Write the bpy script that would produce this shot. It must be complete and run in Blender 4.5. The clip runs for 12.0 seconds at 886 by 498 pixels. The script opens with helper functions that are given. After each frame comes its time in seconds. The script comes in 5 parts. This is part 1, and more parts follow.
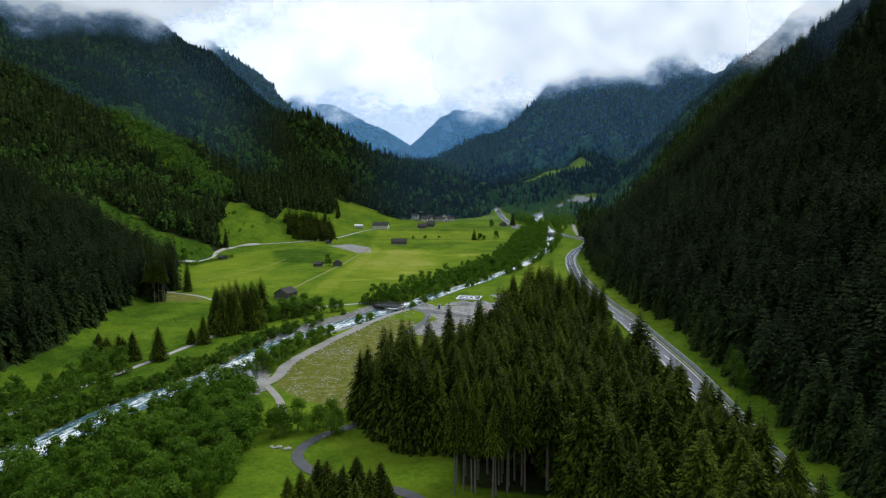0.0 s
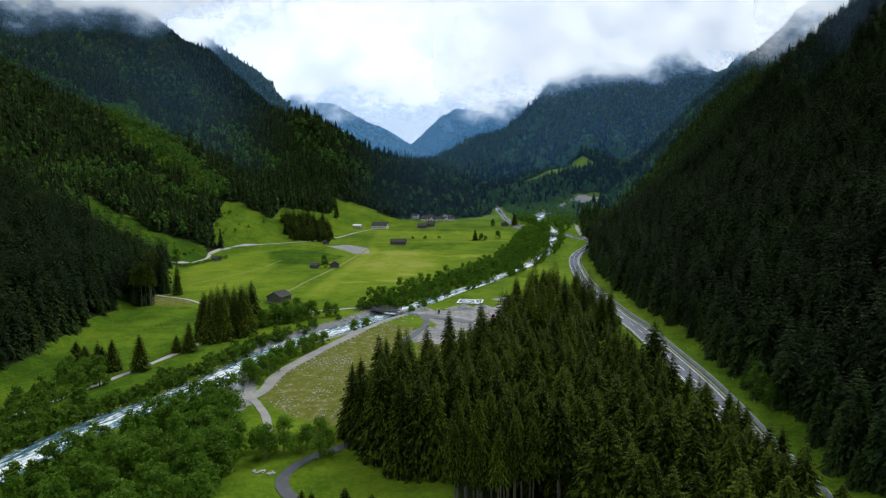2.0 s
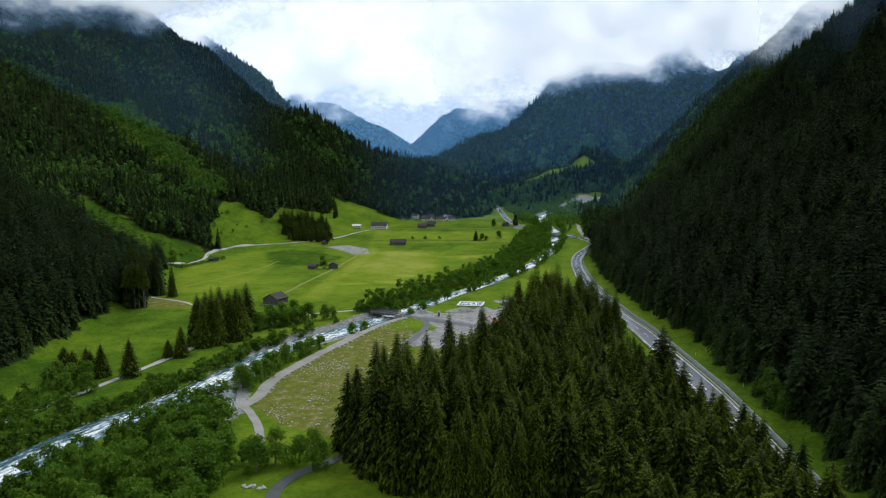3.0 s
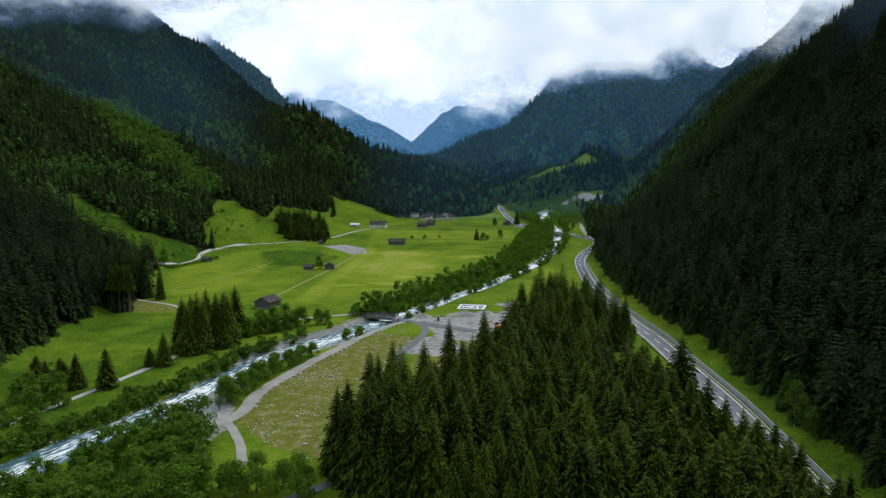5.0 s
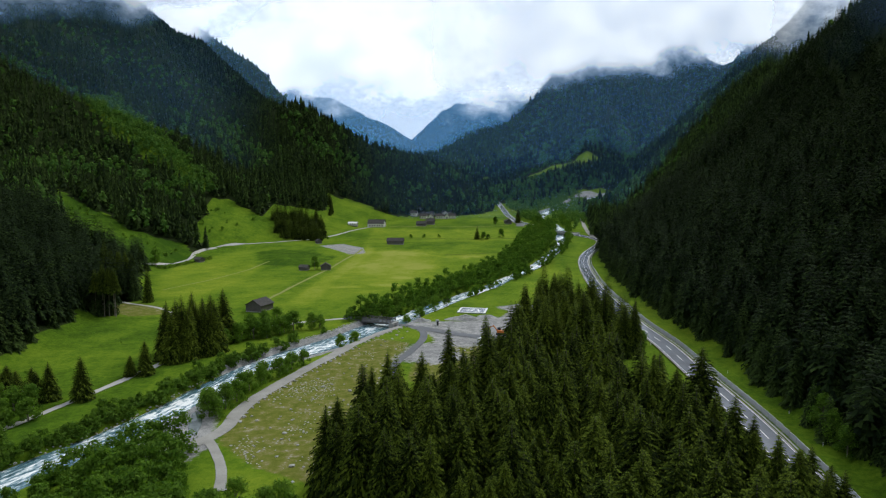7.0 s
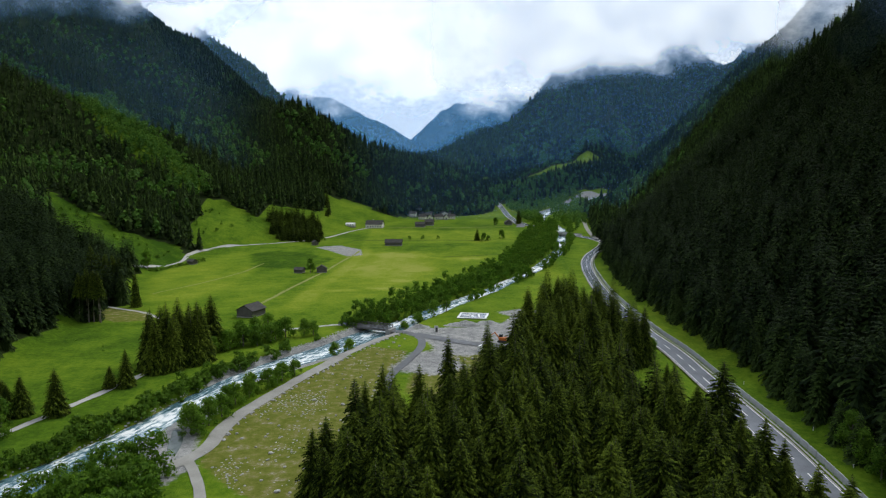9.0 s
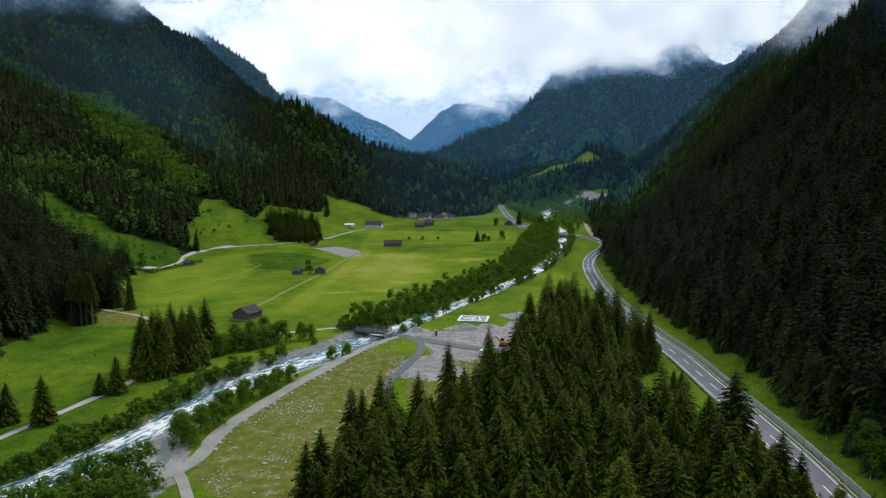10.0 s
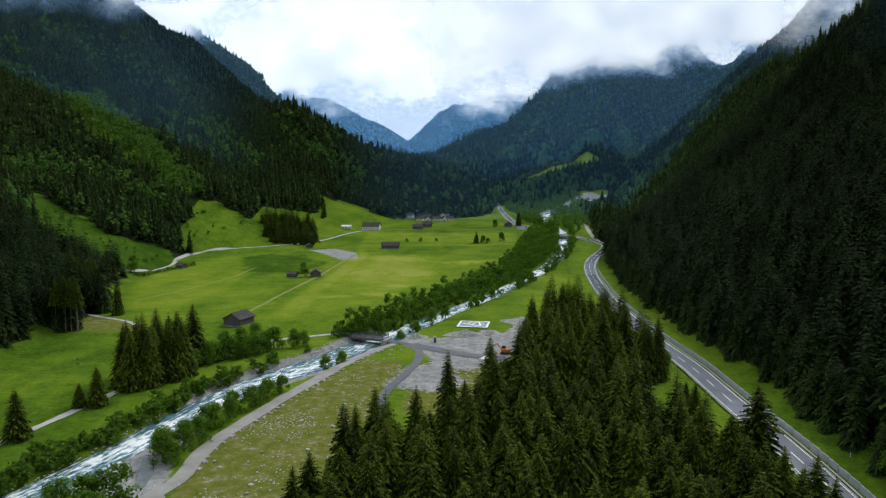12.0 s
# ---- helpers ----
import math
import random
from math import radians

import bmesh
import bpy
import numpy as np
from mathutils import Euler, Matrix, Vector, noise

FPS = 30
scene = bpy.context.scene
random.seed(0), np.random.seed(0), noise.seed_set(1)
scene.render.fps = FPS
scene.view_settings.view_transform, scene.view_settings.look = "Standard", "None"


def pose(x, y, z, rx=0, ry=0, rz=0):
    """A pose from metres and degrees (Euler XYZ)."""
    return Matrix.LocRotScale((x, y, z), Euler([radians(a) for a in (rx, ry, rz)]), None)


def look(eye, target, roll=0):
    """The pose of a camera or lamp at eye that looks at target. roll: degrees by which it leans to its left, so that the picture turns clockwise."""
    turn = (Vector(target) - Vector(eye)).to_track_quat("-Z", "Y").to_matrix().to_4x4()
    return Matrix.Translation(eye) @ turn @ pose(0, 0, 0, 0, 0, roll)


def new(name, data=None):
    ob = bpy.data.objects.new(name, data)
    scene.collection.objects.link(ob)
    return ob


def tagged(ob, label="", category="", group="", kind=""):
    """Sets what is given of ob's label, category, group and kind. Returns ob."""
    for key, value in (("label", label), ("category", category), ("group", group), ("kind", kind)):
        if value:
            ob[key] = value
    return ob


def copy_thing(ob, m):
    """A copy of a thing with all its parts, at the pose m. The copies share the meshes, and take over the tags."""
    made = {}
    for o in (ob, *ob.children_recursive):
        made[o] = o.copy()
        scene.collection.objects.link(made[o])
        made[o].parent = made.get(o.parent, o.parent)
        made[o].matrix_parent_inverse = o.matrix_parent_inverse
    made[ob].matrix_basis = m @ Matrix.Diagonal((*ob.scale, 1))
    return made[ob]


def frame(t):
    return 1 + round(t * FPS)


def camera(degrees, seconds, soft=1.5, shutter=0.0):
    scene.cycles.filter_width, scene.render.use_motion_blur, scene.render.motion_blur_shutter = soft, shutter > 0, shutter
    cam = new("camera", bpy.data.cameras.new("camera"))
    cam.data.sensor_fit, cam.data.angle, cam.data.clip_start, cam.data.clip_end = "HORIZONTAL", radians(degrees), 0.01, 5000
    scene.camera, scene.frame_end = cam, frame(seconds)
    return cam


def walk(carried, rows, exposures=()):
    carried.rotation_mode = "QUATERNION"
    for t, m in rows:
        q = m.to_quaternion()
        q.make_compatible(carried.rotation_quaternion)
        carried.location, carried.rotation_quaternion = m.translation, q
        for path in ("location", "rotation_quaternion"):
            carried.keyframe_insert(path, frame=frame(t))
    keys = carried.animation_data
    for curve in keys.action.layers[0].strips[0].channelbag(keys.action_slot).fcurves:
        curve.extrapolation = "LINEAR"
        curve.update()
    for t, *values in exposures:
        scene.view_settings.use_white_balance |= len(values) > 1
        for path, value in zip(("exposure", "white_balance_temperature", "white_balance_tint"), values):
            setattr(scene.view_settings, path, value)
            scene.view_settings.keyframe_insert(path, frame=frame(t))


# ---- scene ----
cam = camera(68.27, 12.0, 1.2)
walk(cam, [
    (0.0, pose(0.00, 0.00, 62.0, 84.832, 0, -0.879)),
    (0.5, pose(0.13, 3.67, 62.0, 84.790, 0, -0.860)),
    (1.0, pose(0.27, 7.38, 62.0, 84.783, 0, -0.847)),
    (1.5, pose(0.42, 11.12, 62.0, 84.775, 0, -0.831)),
    (2.0, pose(0.57, 14.93, 62.0, 84.763, 0, -0.820)),
    (2.5, pose(0.71, 18.75, 62.0, 84.756, 0, -0.801)),
    (3.0, pose(0.85, 22.56, 62.0, 84.740, 0, -0.781)),
    (5.0, pose(1.34, 37.54, 62.0, 84.569, 0, -0.754)),
    (5.5, pose(1.46, 41.21, 62.0, 84.518, 0, -0.756)),
    (6.0, pose(1.55, 44.75, 62.0, 84.465, 0, -0.756)),
    (6.5, pose(1.63, 48.16, 62.0, 84.425, 0, -0.755)),
    (7.0, pose(1.71, 51.41, 62.0, 84.397, 0, -0.764)),
    (9.0, pose(1.97, 63.81, 62.0, 84.411, 0, -0.818)),
    (9.5, pose(2.00, 66.77, 62.0, 84.426, 0, -0.828)),
    (10.0, pose(1.99, 69.59, 62.0, 84.442, 0, -0.841)),
    (10.5, pose(1.96, 72.29, 62.0, 84.466, 0, -0.870)),
    (11.0, pose(1.92, 74.87, 62.0, 84.484, 0, -0.920)),
    (11.5, pose(1.88, 77.36, 62.0, 84.506, 0, -0.967)),
    (12.0, pose(1.84, 79.80, 62.0, 84.520, 0, -1.004)),
], exposures=[(0.0, 0.24, 6200, 8)])

# world: high overcast, thin sun behind the cloud
world = bpy.data.worlds.new("overcast_sky")
scene.world = world
world.use_nodes = True
wn, wl = world.node_tree.nodes, world.node_tree.links
wn.clear()
w_out = wn.new("ShaderNodeOutputWorld")
w_bg = wn.new("ShaderNodeBackground")
w_sky = wn.new("ShaderNodeTexSky")
w_sky.sky_type = "NISHITA"
w_sky.sun_disc = False
w_sky.sun_elevation = radians(48)
w_sky.sun_rotation = radians(42)
w_coord = wn.new("ShaderNodeTexCoord")
w_map = wn.new("ShaderNodeMapping")
w_map.inputs["Scale"].default_value = (1.0, 1.0, 2.6)
w_noise = wn.new("ShaderNodeTexNoise")
w_noise.inputs["Scale"].default_value = 3.2
w_noise.inputs["Detail"].default_value = 6
w_noise.inputs["Roughness"].default_value = 0.55
w_ramp = wn.new("ShaderNodeValToRGB")
w_ramp.color_ramp.elements[0].position = 0.28
w_ramp.color_ramp.elements[0].color = (7.4, 8.2, 9.6, 1)
w_ramp.color_ramp.elements[1].position = 0.6
w_ramp.color_ramp.elements[1].color = (10.4, 10.7, 11.0, 1)
w_mix = wn.new("ShaderNodeMixRGB")
w_mix.inputs[0].default_value = 0.9
w_bg.inputs["Strength"].default_value = 0.084
wl.new(w_coord.outputs["Generated"], w_map.inputs["Vector"])
wl.new(w_map.outputs["Vector"], w_noise.inputs["Vector"])
wl.new(w_noise.outputs["Fac"], w_ramp.inputs["Fac"])
wl.new(w_sky.outputs["Color"], w_mix.inputs[1])
wl.new(w_ramp.outputs["Color"], w_mix.inputs[2])
# the cloud is thinnest, and the sky brightest, up the valley
w_dir = wn.new("ShaderNodeSeparateXYZ")
w_grad = wn.new("ShaderNodeMapRange")
w_grad.inputs["From Min"].default_value = -0.6
w_grad.inputs["From Max"].default_value = 0.9
w_grad.inputs["To Min"].default_value = 0.62
w_grad.inputs["To Max"].default_value = 1.08
w_mul = wn.new("ShaderNodeMixRGB")
w_mul.blend_type = "MULTIPLY"
w_mul.inputs[0].default_value = 1.0
w_geo = wn.new("ShaderNodeTexCoord")
wl.new(w_geo.outputs["Object"], w_dir.inputs[0])
wl.new(w_dir.outputs["Y"], w_grad.inputs["Value"])
wl.new(w_mix.outputs["Color"], w_mul.inputs[1])
wl.new(w_grad.outputs["Result"], w_mul.inputs[2])
wl.new(w_mul.outputs["Color"], w_bg.inputs["Color"])
wl.new(w_bg.outputs["Background"], w_out.inputs["Surface"])

sun_data = bpy.data.lights.new("sun", "SUN")
sun_data.energy = 1.6
sun_data.angle = radians(25)
sun_data.color = (1.0, 0.96, 0.9)
sun = new("sun", sun_data)
sun.matrix_world = look((0, 0, 500), (-302, -335, 0))



# ---- materials ----
def material(name, rough=0.8, metal=0.0, spec=0.3):
    m = bpy.data.materials.new(name)
    m.use_nodes = True
    n = m.node_tree.nodes
    b = n["Principled BSDF"]
    b.inputs["Roughness"].default_value = rough
    b.inputs["Metallic"].default_value = metal
    b.inputs["Specular IOR Level"].default_value = spec
    return m, n, m.node_tree.links, b


def tex_noise(n, l, vec, scale, detail=4, rough=0.55):
    t = n.new("ShaderNodeTexNoise")
    t.inputs["Scale"].default_value = scale
    t.inputs["Detail"].default_value = detail
    t.inputs["Roughness"].default_value = rough
    l.new(vec, t.inputs["Vector"])
    return t.outputs["Fac"]


def ramp(n, l, fac, *stops):
    r = n.new("ShaderNodeValToRGB")
    e = r.color_ramp.elements
    while len(e) < len(stops):
        e.new(0.5)
    for k, (p, c) in zip(e, stops):
        k.position = p
        k.color = (*c, 1) if len(c) == 3 else c
    l.new(fac, r.inputs["Fac"])
    return r.outputs["Color"]


def mixed(n, l, fac, a, b, mode="MIX"):
    x = n.new("ShaderNodeMixRGB")
    x.blend_type = mode
    for k, v in enumerate((fac, a, b)):
        if isinstance(v, (int, float)):
            x.inputs[k].default_value = v
        elif isinstance(v, tuple):
            x.inputs[k].default_value = (*v, 1)
        else:
            l.new(v, x.inputs[k])
    return x.outputs["Color"]


def maths(n, l, op, a, b=0.5):
    x = n.new("ShaderNodeMath")
    x.operation = op
    x.use_clamp = False
    for k, v in enumerate((a, b)):
        if isinstance(v, (int, float)):
            x.inputs[k].default_value = v
        else:
            l.new(v, x.inputs[k])
    return x.outputs["Value"]


def bumped(n, l, b, height, strength=0.4, distance=0.1):
    u = n.new("ShaderNodeBump")
    u.inputs["Strength"].default_value = strength
    u.inputs["Distance"].default_value = distance
    l.new(height, u.inputs["Height"])
    l.new(u.outputs["Normal"], b.inputs["Normal"])


def position(n):
    return n.new("ShaderNodeNewGeometry").outputs["Position"]


def two_scale(name, stops, scale, fine, rough=0.85, metal=0.0, spec=0.3, bump=0.4, dist=0.05, amount=0.5):
    """A surface with stains at one scale and grain at another."""
    m, n, l, b = material(name, rough, metal, spec)
    p = position(n)
    big = tex_noise(n, l, p, scale, 5, 0.6)
    small = tex_noise(n, l, p, fine, 3, 0.6)
    f = mixed(n, l, amount, big, small)
    l.new(ramp(n, l, f, *stops), b.inputs["Base Color"])
    bumped(n, l, b, small, bump, dist)
    return m


def foliage(name, dark, mid, light, lit=0.25, spot=0.045, spray=0.33):
    """Needles or leaves: every spray has a tone of its own, and so has every tree."""
    m, n, l, b = material(name, 0.8, 0, 0.05)
    g = n.new("ShaderNodeNewGeometry")
    o = n.new("ShaderNodeObjectInfo")
    big = tex_noise(n, l, g.outputs["Position"], spot, 3, 0.6)
    tree = tex_noise(n, l, g.outputs["Position"], 0.22, 1, 0.5)
    f = mixed(n, l, 0.35, big, tree)
    f = mixed(n, l, 0.3, f, o.outputs["Random"])
    f = mixed(n, l, spray, f, g.outputs["Random Per Island"])
    l.new(ramp(n, l, f, (0.28, dark), (0.47, mid), (0.72, light)), b.inputs["Base Color"])
    if lit:
        t = n.new("ShaderNodeBsdfTranslucent")
        l.new(mixed(n, l, 1.0, b.inputs["Base Color"].links[0].from_socket, (1.0, 1.1, 0.5), "MULTIPLY"), t.inputs["Color"])
        x = n.new("ShaderNodeMixShader")
        x.inputs["Fac"].default_value = lit
        l.new(b.outputs["BSDF"], x.inputs[1])
        l.new(t.outputs["BSDF"], x.inputs[2])
        l.new(x.outputs["Shader"], n["Material Output"].inputs["Surface"])
    return m


needles = foliage("spruce_needles", (0.01, 0.019, 0.004), (0.042, 0.069, 0.008), (0.165, 0.22, 0.021), 0.3, 0.045, 0.45)
# darker copy of the spruce needles: hillside shade put into the colour
shaded_needles = foliage("shaded_spruce_needles", (0.006, 0.013, 0.005), (0.018, 0.034, 0.01), (0.064, 0.105, 0.023), 0.16, 0.03, 0.34)
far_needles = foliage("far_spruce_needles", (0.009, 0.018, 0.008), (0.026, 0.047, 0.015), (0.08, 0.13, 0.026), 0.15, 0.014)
leaves = foliage("alder_leaves", (0.055, 0.12, 0.016), (0.115, 0.21, 0.028), (0.19, 0.31, 0.042), 0.52)
bank_leaves = foliage("willow_leaves", (0.04, 0.09, 0.014), (0.09, 0.165, 0.022), (0.15, 0.25, 0.033), 0.45)
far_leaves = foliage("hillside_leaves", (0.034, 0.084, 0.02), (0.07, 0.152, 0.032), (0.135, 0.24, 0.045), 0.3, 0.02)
bark = two_scale("spruce_bark", ((0.3, (0.1, 0.085, 0.072)), (0.7, (0.27, 0.24, 0.21))), 1.3, 9, 0.95, bump=0.8)
asphalt = two_scale("wet_asphalt", ((0.3, (0.13, 0.14, 0.16)), (0.7, (0.23, 0.245, 0.275))), 0.25, 12, 0.16, spec=0.9, bump=0.06, dist=0.01)
old_asphalt = two_scale("old_lane_asphalt", ((0.3, (0.05, 0.052, 0.056)), (0.55, (0.085, 0.088, 0.094)), (0.75, (0.16, 0.165, 0.175))), 0.3, 10, 0.5, spec=0.4, bump=0.1, dist=0.01)
pale_gravel = two_scale("pale_gravel", ((0.25, (0.3, 0.29, 0.26)), (0.7, (0.52, 0.51, 0.48))), 0.25, 6, 0.9, dist=0.05)
gravel = two_scale("gravel", ((0.25, (0.2, 0.193, 0.172)), (0.55, (0.33, 0.32, 0.295)), (0.8, (0.46, 0.45, 0.42))), 0.22, 6, 0.9, dist=0.05)
stone = two_scale("river_stone", ((0.3, (0.22, 0.22, 0.21)), (0.7, (0.55, 0.54, 0.51))), 0.9, 7, 0.85)
white_paint = two_scale("white_road_paint", ((0.3, (0.62, 0.63, 0.62)), (0.7, (0.82, 0.82, 0.8))), 0.6, 8, 0.6, bump=0.1)
plaster = two_scale("white_plaster", ((0.3, (0.76, 0.75, 0.72)), (0.7, (0.86, 0.85, 0.83))), 0.3, 6, 0.9, bump=0.1)
old_wood = two_scale("weathered_larch", ((0.25, (0.07, 0.066, 0.064)), (0.75, (0.2, 0.19, 0.185))), 0.5, 10, 0.95, spec=0.1)
roof_dark = two_scale("dark_shingle_roof", ((0.3, (0.04, 0.039, 0.038)), (0.7, (0.105, 0.1, 0.096))), 0.4, 7, 0.9, spec=0.1)
concrete = two_scale("concrete", ((0.3, (0.25, 0.25, 0.24)), (0.7, (0.42, 0.42, 0.4))), 0.35, 8, 0.85, bump=0.2)
steel = two_scale("galvanised_steel", ((0.3, (0.35, 0.36, 0.37)), (0.7, (0.55, 0.56, 0.57))), 0.5, 9, 0.45, 0.8, bump=0.1)

# river: milky turquoise melt water broken into white foam along the flow
water, n, l, b = material("melt_water", 0.2, 0, 0.35)
uv = n.new("ShaderNodeUVMap").outputs["UV"]
mp = n.new("ShaderNodeMapping")
mp.inputs["Scale"].default_value = (0.26, 0.8, 1)
l.new(uv, mp.inputs["Vector"])
f1 = tex_noise(n, l, mp.outputs["Vector"], 1.0, 10, 0.68)
across = n.new("ShaderNodeSeparateXYZ")
l.new(uv, across.inputs[0])
mid_stream = maths(n, l, "MULTIPLY", maths(n, l, "ABSOLUTE", across.outputs["Y"]), -0.016)
mp2 = n.new("ShaderNodeMapping")
mp2.inputs["Scale"].default_value = (0.035, 0.12, 1)
l.new(uv, mp2.inputs["Vector"])
f2 = tex_noise(n, l, mp2.outputs["Vector"], 1.0, 2)
fo = maths(n, l, "ADD", f1, maths(n, l, "MULTIPLY", maths(n, l, "SUBTRACT", f2, 0.47), 0.55))
fo = maths(n, l, "ADD", fo, maths(n, l, "ADD", mid_stream, 0.055))
l.new(ramp(n, l, fo, (0.36, (0.05, 0.115, 0.145)), (0.5, (0.13, 0.235, 0.28)), (0.55, (0.32, 0.43, 0.48)), (0.62, (0.9, 0.92, 0.92))), b.inputs["Base Color"])
l.new(ramp(n, l, fo, (0.48, (0.14, 0.14, 0.14)), (0.6, (0.7, 0.7, 0.7))), b.inputs["Roughness"])
bumped(n, l, b, f1, 0.9, 0.5)

# ground: meadow, forest floor, stony pasture and scree by the attributes of the sheet
ground_mat, n, l, b = material("meadow_ground", 0.95, 0, 0.02)
p = position(n)
a_forest = n.new("ShaderNodeAttribute")
a_forest.attribute_name = "forest"
a_stony = n.new("ShaderNodeAttribute")
a_stony.attribute_name = "stony"
a_bare = n.new("ShaderNodeAttribute")
a_bare.attribute_name = "bare"
a_tone = n.new("ShaderNodeAttribute")
a_tone.attribute_name = "tone"
g1 = tex_noise(n, l, p, 0.03, 5, 0.6)
g2 = tex_noise(n, l, p, 0.7, 4, 0.65)
g3 = tex_noise(n, l, p, 5.0, 2, 0.6)
g4 = tex_noise(n, l, p, 0.16, 5, 0.62)
gf = mixed(n, l, 0.45, g1, g4)
gf = mixed(n, l, 0.36, gf, g2)
gf = mixed(n, l, 0.16, gf, g3)
gf = maths(n, l, "ADD", gf, maths(n, l, "MULTIPLY", maths(n, l, "SUBTRACT", a_tone.outputs["Fac"], 0.5), 0.5))
grass = ramp(n, l, gf, (0.34, (0.036, 0.08, 0.007)), (0.46, (0.08, 0.145, 0.01)), (0.55, (0.128, 0.2, 0.014)), (0.66, (0.19, 0.25, 0.02)), (0.8, (0.27, 0.3, 0.055)))
s1 = tex_noise(n, l, p, 0.35, 5, 0.7)
dry = ramp(n, l, s1, (0.35, (0.1, 0.125, 0.018)), (0.52, (0.155, 0.165, 0.033)), (0.6, (0.2, 0.19, 0.075)), (0.7, (0.34, 0.32, 0.25)))
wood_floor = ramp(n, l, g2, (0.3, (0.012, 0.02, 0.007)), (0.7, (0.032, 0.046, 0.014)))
broken = maths(n, l, "ADD", a_stony.outputs["Fac"], maths(n, l, "MULTIPLY", maths(n, l, "SUBTRACT", g2, 0.5), 0.5))
c = mixed(n, l, ramp(n, l, broken, (0.4, (0, 0, 0)), (0.6, (1, 1, 1))), grass, dry)
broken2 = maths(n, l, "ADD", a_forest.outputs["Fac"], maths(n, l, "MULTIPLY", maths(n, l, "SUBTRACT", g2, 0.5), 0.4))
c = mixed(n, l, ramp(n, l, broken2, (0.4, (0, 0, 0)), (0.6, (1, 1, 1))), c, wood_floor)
rubble = ramp(n, l, mixed(n, l, 0.5, s1, g3), (0.34, (0.13, 0.13, 0.135)), (0.5, (0.28, 0.28, 0.275)), (0.66, (0.5, 0.49, 0.465)))
broken3 = maths(n, l, "ADD", a_bare.outputs["Fac"], maths(n, l, "MULTIPLY", maths(n, l, "SUBTRACT", g2, 0.5), 0.6))
c = mixed(n, l, ramp(n, l, broken3, (0.42, (0, 0, 0)), (0.56, (1, 1, 1))), c, rubble)
l.new(c, b.inputs["Base Color"])
bumped(n, l, b, mixed(n, l, 0.5, g2, g3), 0.7, 0.5)


# ---- plan of the valley ----
def lattice(ix, iy, seed):
    h = (ix.astype(np.int64) * 374761393 + iy.astype(np.int64) * 668265263 + seed * 974634777) & 0x7FFFFFFF
    h = ((h ^ (h >> 13)) * 1274126177) & 0x7FFFFFFF
    return ((h ^ (h >> 16)) & 0xFFFF) / 65535.0


def wave(x, y, seed=0):
    ix, iy = np.floor(x), np.floor(y)
    fx, fy = x - ix, y - iy
    fx, fy = fx * fx * (3 - 2 * fx), fy * fy * (3 - 2 * fy)
    a, b_ = lattice(ix, iy, seed), lattice(ix + 1, iy, seed)
    c_, d = lattice(ix, iy + 1, seed), lattice(ix + 1, iy + 1, seed)
    return (a * (1 - fx) + b_ * fx) * (1 - fy) + (c_ * (1 - fx) + d * fx) * fy


def fbm(x, y, scale, octaves=4, seed=0):
    x, y = np.asarray(x, float) / scale, np.asarray(y, float) / scale
    s, amp = 0.0, 0.5
    for k in range(octaves):
        s = s + amp * (wave(x, y, seed + k) - 0.5)
        x, y, amp = x * 2.03 + 17.3, y * 2.03 + 5.1, amp * 0.5
    return s


def curve(table):
    ks, vs = [p[0] for p in table], [p[1] for p in table]
    return lambda q: np.interp(q, ks, vs)


def step(q, a, b_):
    q = np.clip((q - a) / (b_ - a), 0, 1)
    return q * q * (3 - 2 * q)


def smooth_line(points, gap=3.0):
    """A rounded line through the points, in steps of about gap metres."""
    p = np.array([points[0]] + list(points) + [points[-1]], float)
    out = []
    for i in range(1, len(p) - 2):
        k = max(2, int(np.hypot(*(p[i + 1] - p[i])) / gap))
        u = np.linspace(0, 1, k, endpoint=False)[:, None]
        a, b_, c_, d = p[i - 1], p[i], p[i + 1], p[i + 2]
        out.append(0.5 * (2 * b_ + (c_ - a) * u + (2 * a - 5 * b_ + 4 * c_ - d) * u ** 2 + (3 * b_ - a - 3 * c_ + d) * u ** 3))
    return np.vstack(out + [p[-1:]])


def from_line(x, y, line):
    """Distance from a line of points, and how far to its right (+) one stands."""
    x, y = np.asarray(x, float), np.asarray(y, float)
    best, side = np.full(x.shape, 1e9), np.zeros(x.shape)
    for (ax, ay), (bx, by) in zip(line[:-1], line[1:]):
        dx, dy = bx - ax, by - ay
        u = np.clip(((x - ax) * dx + (y - ay) * dy) / max(dx * dx + dy * dy, 1e-9), 0, 1)
        ex, ey = x - ax - u * dx, y - ay - u * dy
        d = np.hypot(ex, ey)
        near = d < best
        best = np.where(near, d, best)
        side = np.where(near, np.sign(ex * dy - ey * dx), side)
    return best, side


def inside(x, y, poly):
    x, y = np.asarray(x, float), np.asarray(y, float)
    hit = np.zeros(x.shape, bool)
    for (ax, ay), (bx, by) in zip(poly, poly[1:] + poly[:1]):
        if ay != by:
            hit ^= ((ay > y) != (by > y)) & (x < (bx - ax) * (y - ay) / (by - ay) + ax)
    return hit


